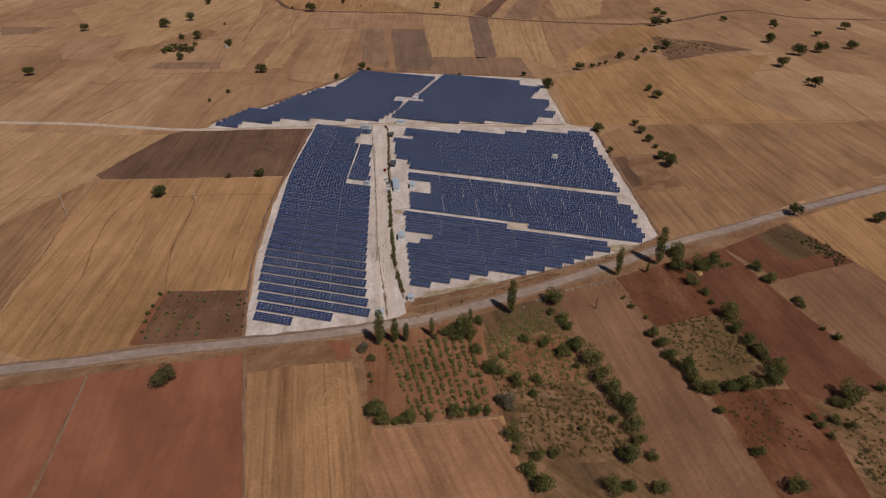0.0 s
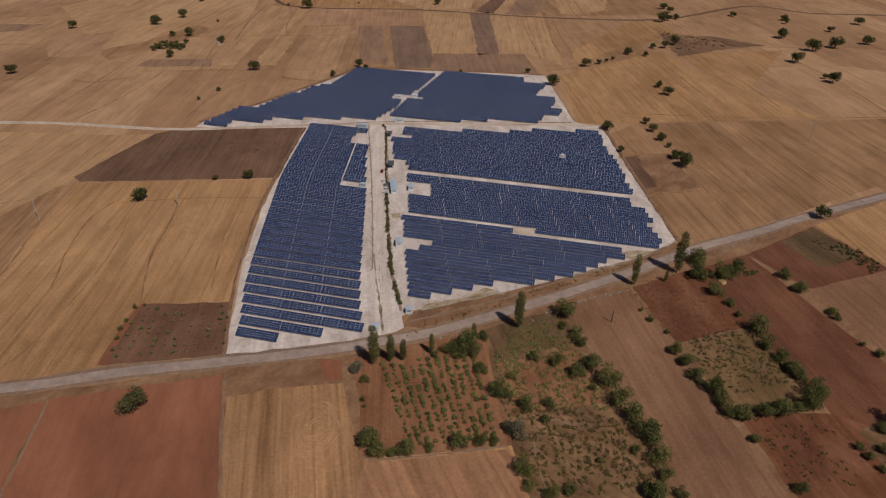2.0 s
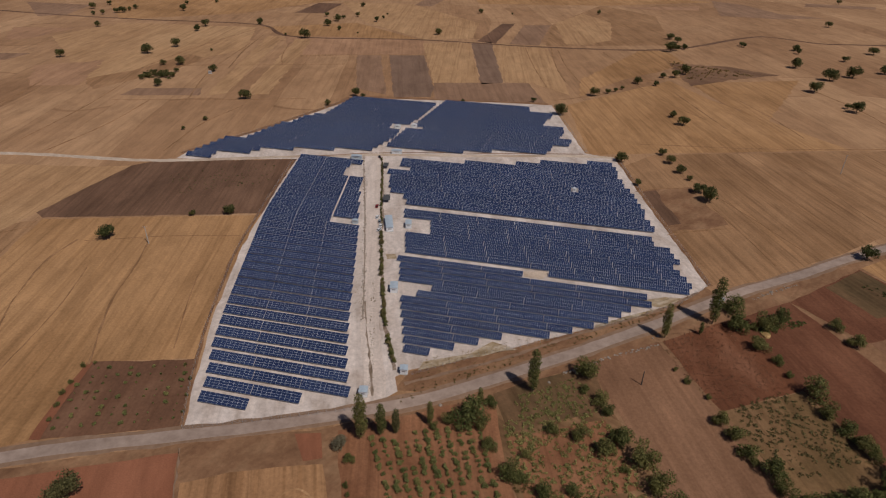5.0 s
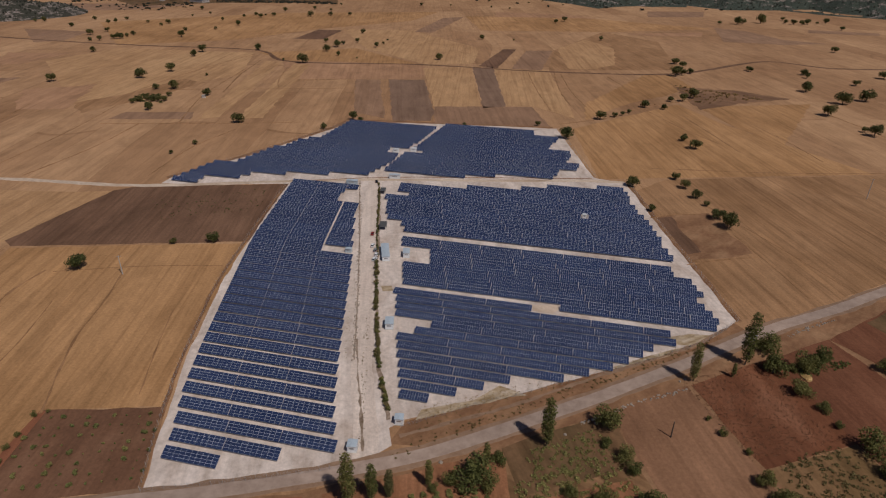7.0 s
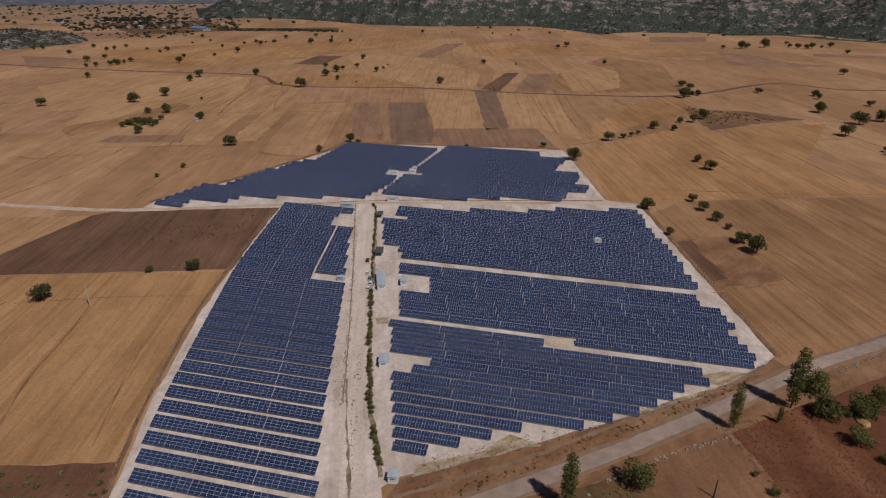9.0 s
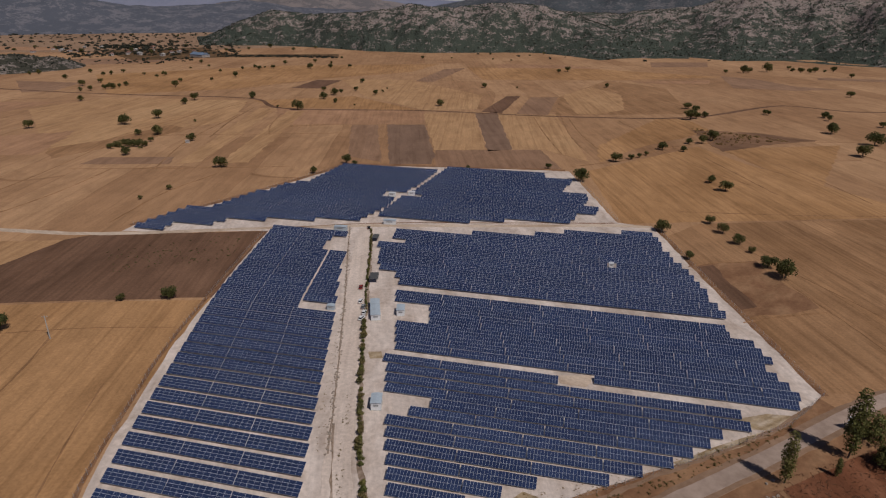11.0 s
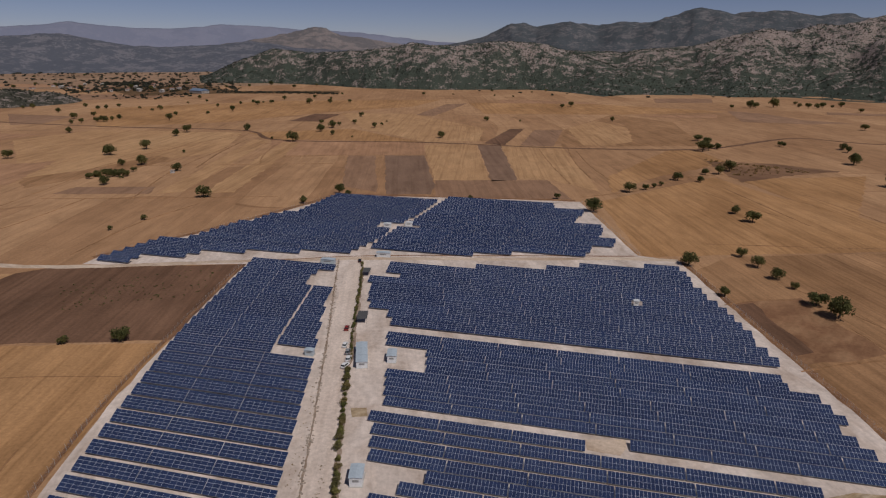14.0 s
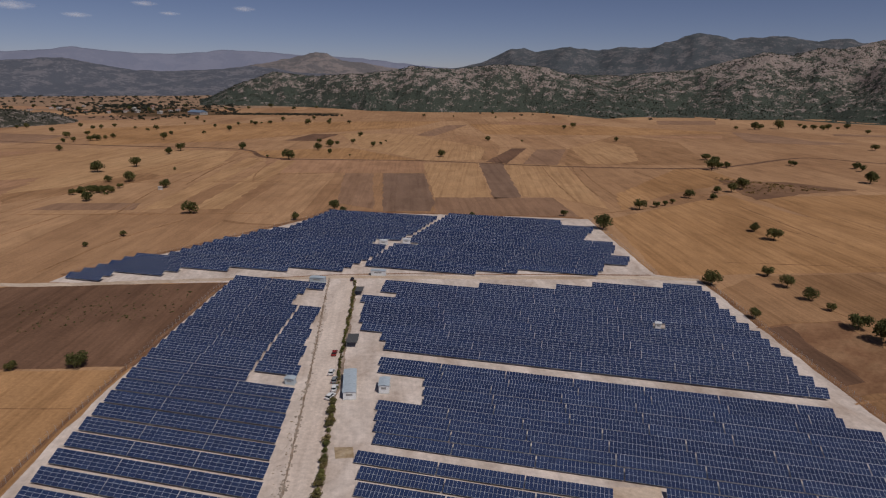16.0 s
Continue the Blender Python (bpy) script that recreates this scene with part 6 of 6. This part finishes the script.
def utility_pole(x, y, h, label, arm=True, material=None):
    p = thing("utility_pole", label, "pole", m=pose(x, y, 0, 0, 0, 25))
    part("mast", rod_bm((0, 0, -0.5), (0, 0, h), 0.27, 0.17, 8), material or M_CONCRETE, p)
    if arm:
        part("crossarm", box_bm(-1.0, 1.0, -0.06, 0.06, h - 0.5, h - 0.36), M_STEEL, p)
        for k in (-0.9, 0, 0.9):
            part("insulator", rod_bm((k, 0, h - 0.36), (k, 0, h - 0.05), 0.07, 0.05, 8), M_BLUEGREY, p)
    return p


def mound(name, x, y, r, h, material, label, category, seed):
    t = thing(name, label, category, m=pose(x, y, 0.05))
    bm = bmesh.new()
    bmesh.ops.create_icosphere(bm, subdivisions=3, radius=1)
    for v in bm.verts:
        k = 1 + 0.3 * noise.noise(v.co * 1.7 + Vector((seed, 0, 0))) + 0.08 * noise.noise(v.co * 6)
        v.co = Vector((v.co.x * r * k, v.co.y * r * k, max(-0.1, v.co.z * h * k)))
    part("heap" if h > 0.8 else "boulder", bm, material, t)
    return t


def stone_row(name, line, count, label, seed):
    """A low tumbled row of field stones, past counting."""
    rnd = random.Random(seed)
    vs, fs = [], []
    for _ in range(count):
        i = rnd.randrange(len(line) - 1)
        u = rnd.random()
        x = line[i][0] * (1 - u) + line[i + 1][0] * u + rnd.gauss(0, 0.5)
        y = line[i][1] * (1 - u) + line[i + 1][1] * u + rnd.gauss(0, 0.5)
        r, k, turn = rnd.uniform(0.15, 0.48), len(vs), rnd.uniform(0, 6)
        for z, f in ((-0.2, 1.0), (0.35, 1.05), (0.8, 0.6)):
            vs += [(x + math.cos(turn + a * 1.2566) * r * f * rnd.uniform(0.8, 1.2), y + math.sin(turn + a * 1.2566) * r * f * rnd.uniform(0.8, 1.2), 0.06 + z * r) for a in range(5)]
        for j in (0, 5):
            fs += [(k + j + a, k + j + (a + 1) % 5, k + j + 5 + (a + 1) % 5, k + j + 5 + a) for a in range(5)]
        fs.append(tuple(k + 10 + a for a in range(5)))
    return tagged(new(name, mesh_of(name, vs, fs, [M_STONE])), label, "stones", kind="stuff")


stone_row("stone_row", [(63, 12.9), (69, 17.5), (76.3, 23.9), (85.6, 30.5), (94.1, 35.5), (103, 40.9)], 100, "tumbled row of pale field stones beside the road", 2)
stone_row("stone_row", [(151.1, 87.5), (162.2, 96.4), (175.7, 106.2)], 60, "tumbled row of pale field stones at a plot edge", 3)
stone_row("rubble", DITCH, 260, "brownish rubble along the driveway ditch", 4)
mound("straw_heap", 149.6, 58.2, 2.3, 0.95, M_STRAW, "small heap of yellow straw on red earth", "straw", 3)
mound("field_stone", 64.0, 14.2, 0.45, 0.5, M_STONE, "pale field stone at a plot edge", "stone", 0)
mound("field_stone", 66.6, 15.6, 0.57, 0.5, M_STONE, "pale field stone at a plot edge", "stone", 1)
mound("field_stone", 67.9, 14.2, 0.69, 0.5, M_STONE, "pale field stone at a plot edge", "stone", 2)
mound("field_stone", 100.2, 44.8, 0.45, 0.5, M_STONE, "pale field stone at a plot edge", "stone", 3)
mound("field_stone", 102.4, 46.7, 0.57, 0.5, M_STONE, "pale field stone at a plot edge", "stone", 4)
mound("field_stone", 18.0, -15.3, 0.69, 0.5, M_STONE, "pale field stone at a plot edge", "stone", 5)
mound("field_stone", 42.1, 6.9, 0.45, 0.5, M_STONE, "pale field stone at a plot edge", "stone", 6)
mound("field_stone", 57.3, 6.2, 0.57, 0.5, M_STONE, "pale field stone at a plot edge", "stone", 7)
utility_pole(-229.5, 35.7, 15.5, "tall pale concrete utility pole in stubble", True)
utility_pole(-162.1, 70.1, 10.5, "pale concrete utility pole in stubble", True)
utility_pole(93.1, 13.0, 7, "slim dark wooden pole in tan stubble", False, M_BARK)
utility_pole(249.7, 271.9, 14.5, "slim utility pole in a golden field", True)
sign = thing("signboard", "white signboard on two posts beside the road", "sign", m=pose(133.5, 76.6, 0, 0, 0, 20))
part("board", box_bm(-1.6, 1.6, -0.05, 0.05, 2.2, 5.4, 0.02), M_WHITE, sign)
for k in (-1.3, 1.3):
    part("post", rod_bm((k, 0.1, -0.3), (k, 0.1, 5.2), 0.07, 0.07), M_STEEL, sign)

# ---- far village ----


def house(x, y, w, d, h, turn, roof, label):
    c = thing("house", label, "house", "houses of the far village", pose(x, y, 0, 0, 0, turn))
    part("wall", box_bm(-w / 2, w / 2, -d / 2, d / 2, -0.5, h), M_PLASTER, c)
    bm = bmesh.new()
    ends = [[bm.verts.new(p) for p in ((-w / 2 - 0.5, s * (d / 2 + 0.5), h), (0, s * (d / 2 + 0.5), h + w * 0.22), (w / 2 + 0.5, s * (d / 2 + 0.5), h))] for s in (-1, 1)]
    for k in range(3):
        bm.faces.new((ends[0][k], ends[0][(k + 1) % 3], ends[1][(k + 1) % 3], ends[1][k]))
    bm.faces.new(ends[0])
    bm.faces.new(ends[1])
    bmesh.ops.recalc_face_normals(bm, faces=bm.faces)
    part("roof", bm, roof, c)
    for k in (-0.25, 0.25):
        part("window", box_bm(w * k - 0.6, w * k + 0.6, -d / 2 - 0.06, -d / 2, h * 0.4, h * 0.75), M_GLASS_DARK, c)
    return c


VILLAGE = [(-1366, 1393), (-1318, 1369), (-1284, 1360), (-1251, 1352), (-1348, 1488), (-1092, 1278), (-1077, 1318), (-1038, 1313), (-1006, 1397), (-1009, 1435),
           (-967, 1302), (-972, 1447), (-1098, 1445), (-1305, 1504), (-1343, 1301), (-1142, 1261), (-1152, 1447), (-1173, 1552), (-1109, 1365), (-994, 1412)]
village_rnd = random.Random(19)
for k, (x, y) in enumerate(VILLAGE):
    tiled = k % 3 != 1
    house(x, y, village_rnd.uniform(8, 11), village_rnd.uniform(9, 13), village_rnd.uniform(3.6, 6.2), village_rnd.uniform(0, 80), M_TILE_ROOF if tiled else M_CONCRETE,
          "small plastered far village house with a clay roof" if tiled else "small plastered far village house with a pale grey roof")
house(-870, 1310, 22, 46, 6, 70, M_TIN, "long farm building with a blue tin roof")

# ---- clouds over the far mountains ----


def cloud(bearing, up, width, height, seed):
    m, nt, p = nodes_of("thin_cloud")
    t = nt.nodes.new("ShaderNodeTexCoord")
    n = noise_of(nt, t.outputs["Object"], 2.4, 7, 0.7, 0.8)
    g = nt.nodes.new("ShaderNodeTexGradient")
    g.gradient_type = "SPHERICAL"
    nt.links.new(t.outputs["Object"], g.inputs[0])
    k = nt.nodes.new("ShaderNodeMath")
    k.operation = "MULTIPLY"
    nt.links.new(n, k.inputs[0])
    nt.links.new(g.outputs["Fac"], k.inputs[1])
    nt.links.new(ramp(nt, k.outputs[0], ((0.17, (0, 0, 0)), (0.5, (0.42, 0.42, 0.42)))), p.inputs["Alpha"])
    p.inputs["Base Color"].default_value = (0.7, 0.68, 0.68, 1)
    p.inputs["Roughness"].default_value = 1.0
    vs = [(x, y, -0.18 * (x * x + y * y)) for y in np.linspace(-1, 1, 9) for x in np.linspace(-1, 1, 9)]
    fs = [(j * 9 + i, j * 9 + i + 1, j * 9 + i + 10, j * 9 + i + 9) for j in range(8) for i in range(8)]
    ob = new("cloud", mesh_of("cloud", [tuple(map(float, v)) for v in vs], fs, [m], smooth=True))
    a = radians(bearing)
    at = Vector((EYE0.x + 4400 * math.sin(a), EYE0.y + 4400 * math.cos(a), up))
    ob.matrix_world = look(at, (EYE0.x, EYE0.y, 2600)) @ Matrix.Rotation(math.pi, 4, "Y") @ Matrix.Diagonal((width, height, 40, 1)) @ Matrix.Translation((seed * 0.0, 0, 0))
    ob.visible_shadow = False
    return tagged(ob, "small thin white cloud above far mountains", "cloud", kind="structure")


cloud(-28.94, 495, 110, 34, 5)
cloud(-41.37, 419, 130, 30, 2)
cloud(-34.76, 450, 100, 22, 6)
cloud(-45.42, 455, 180, 50, 6)
cloud(-36.55, 502, 120, 30, 3)
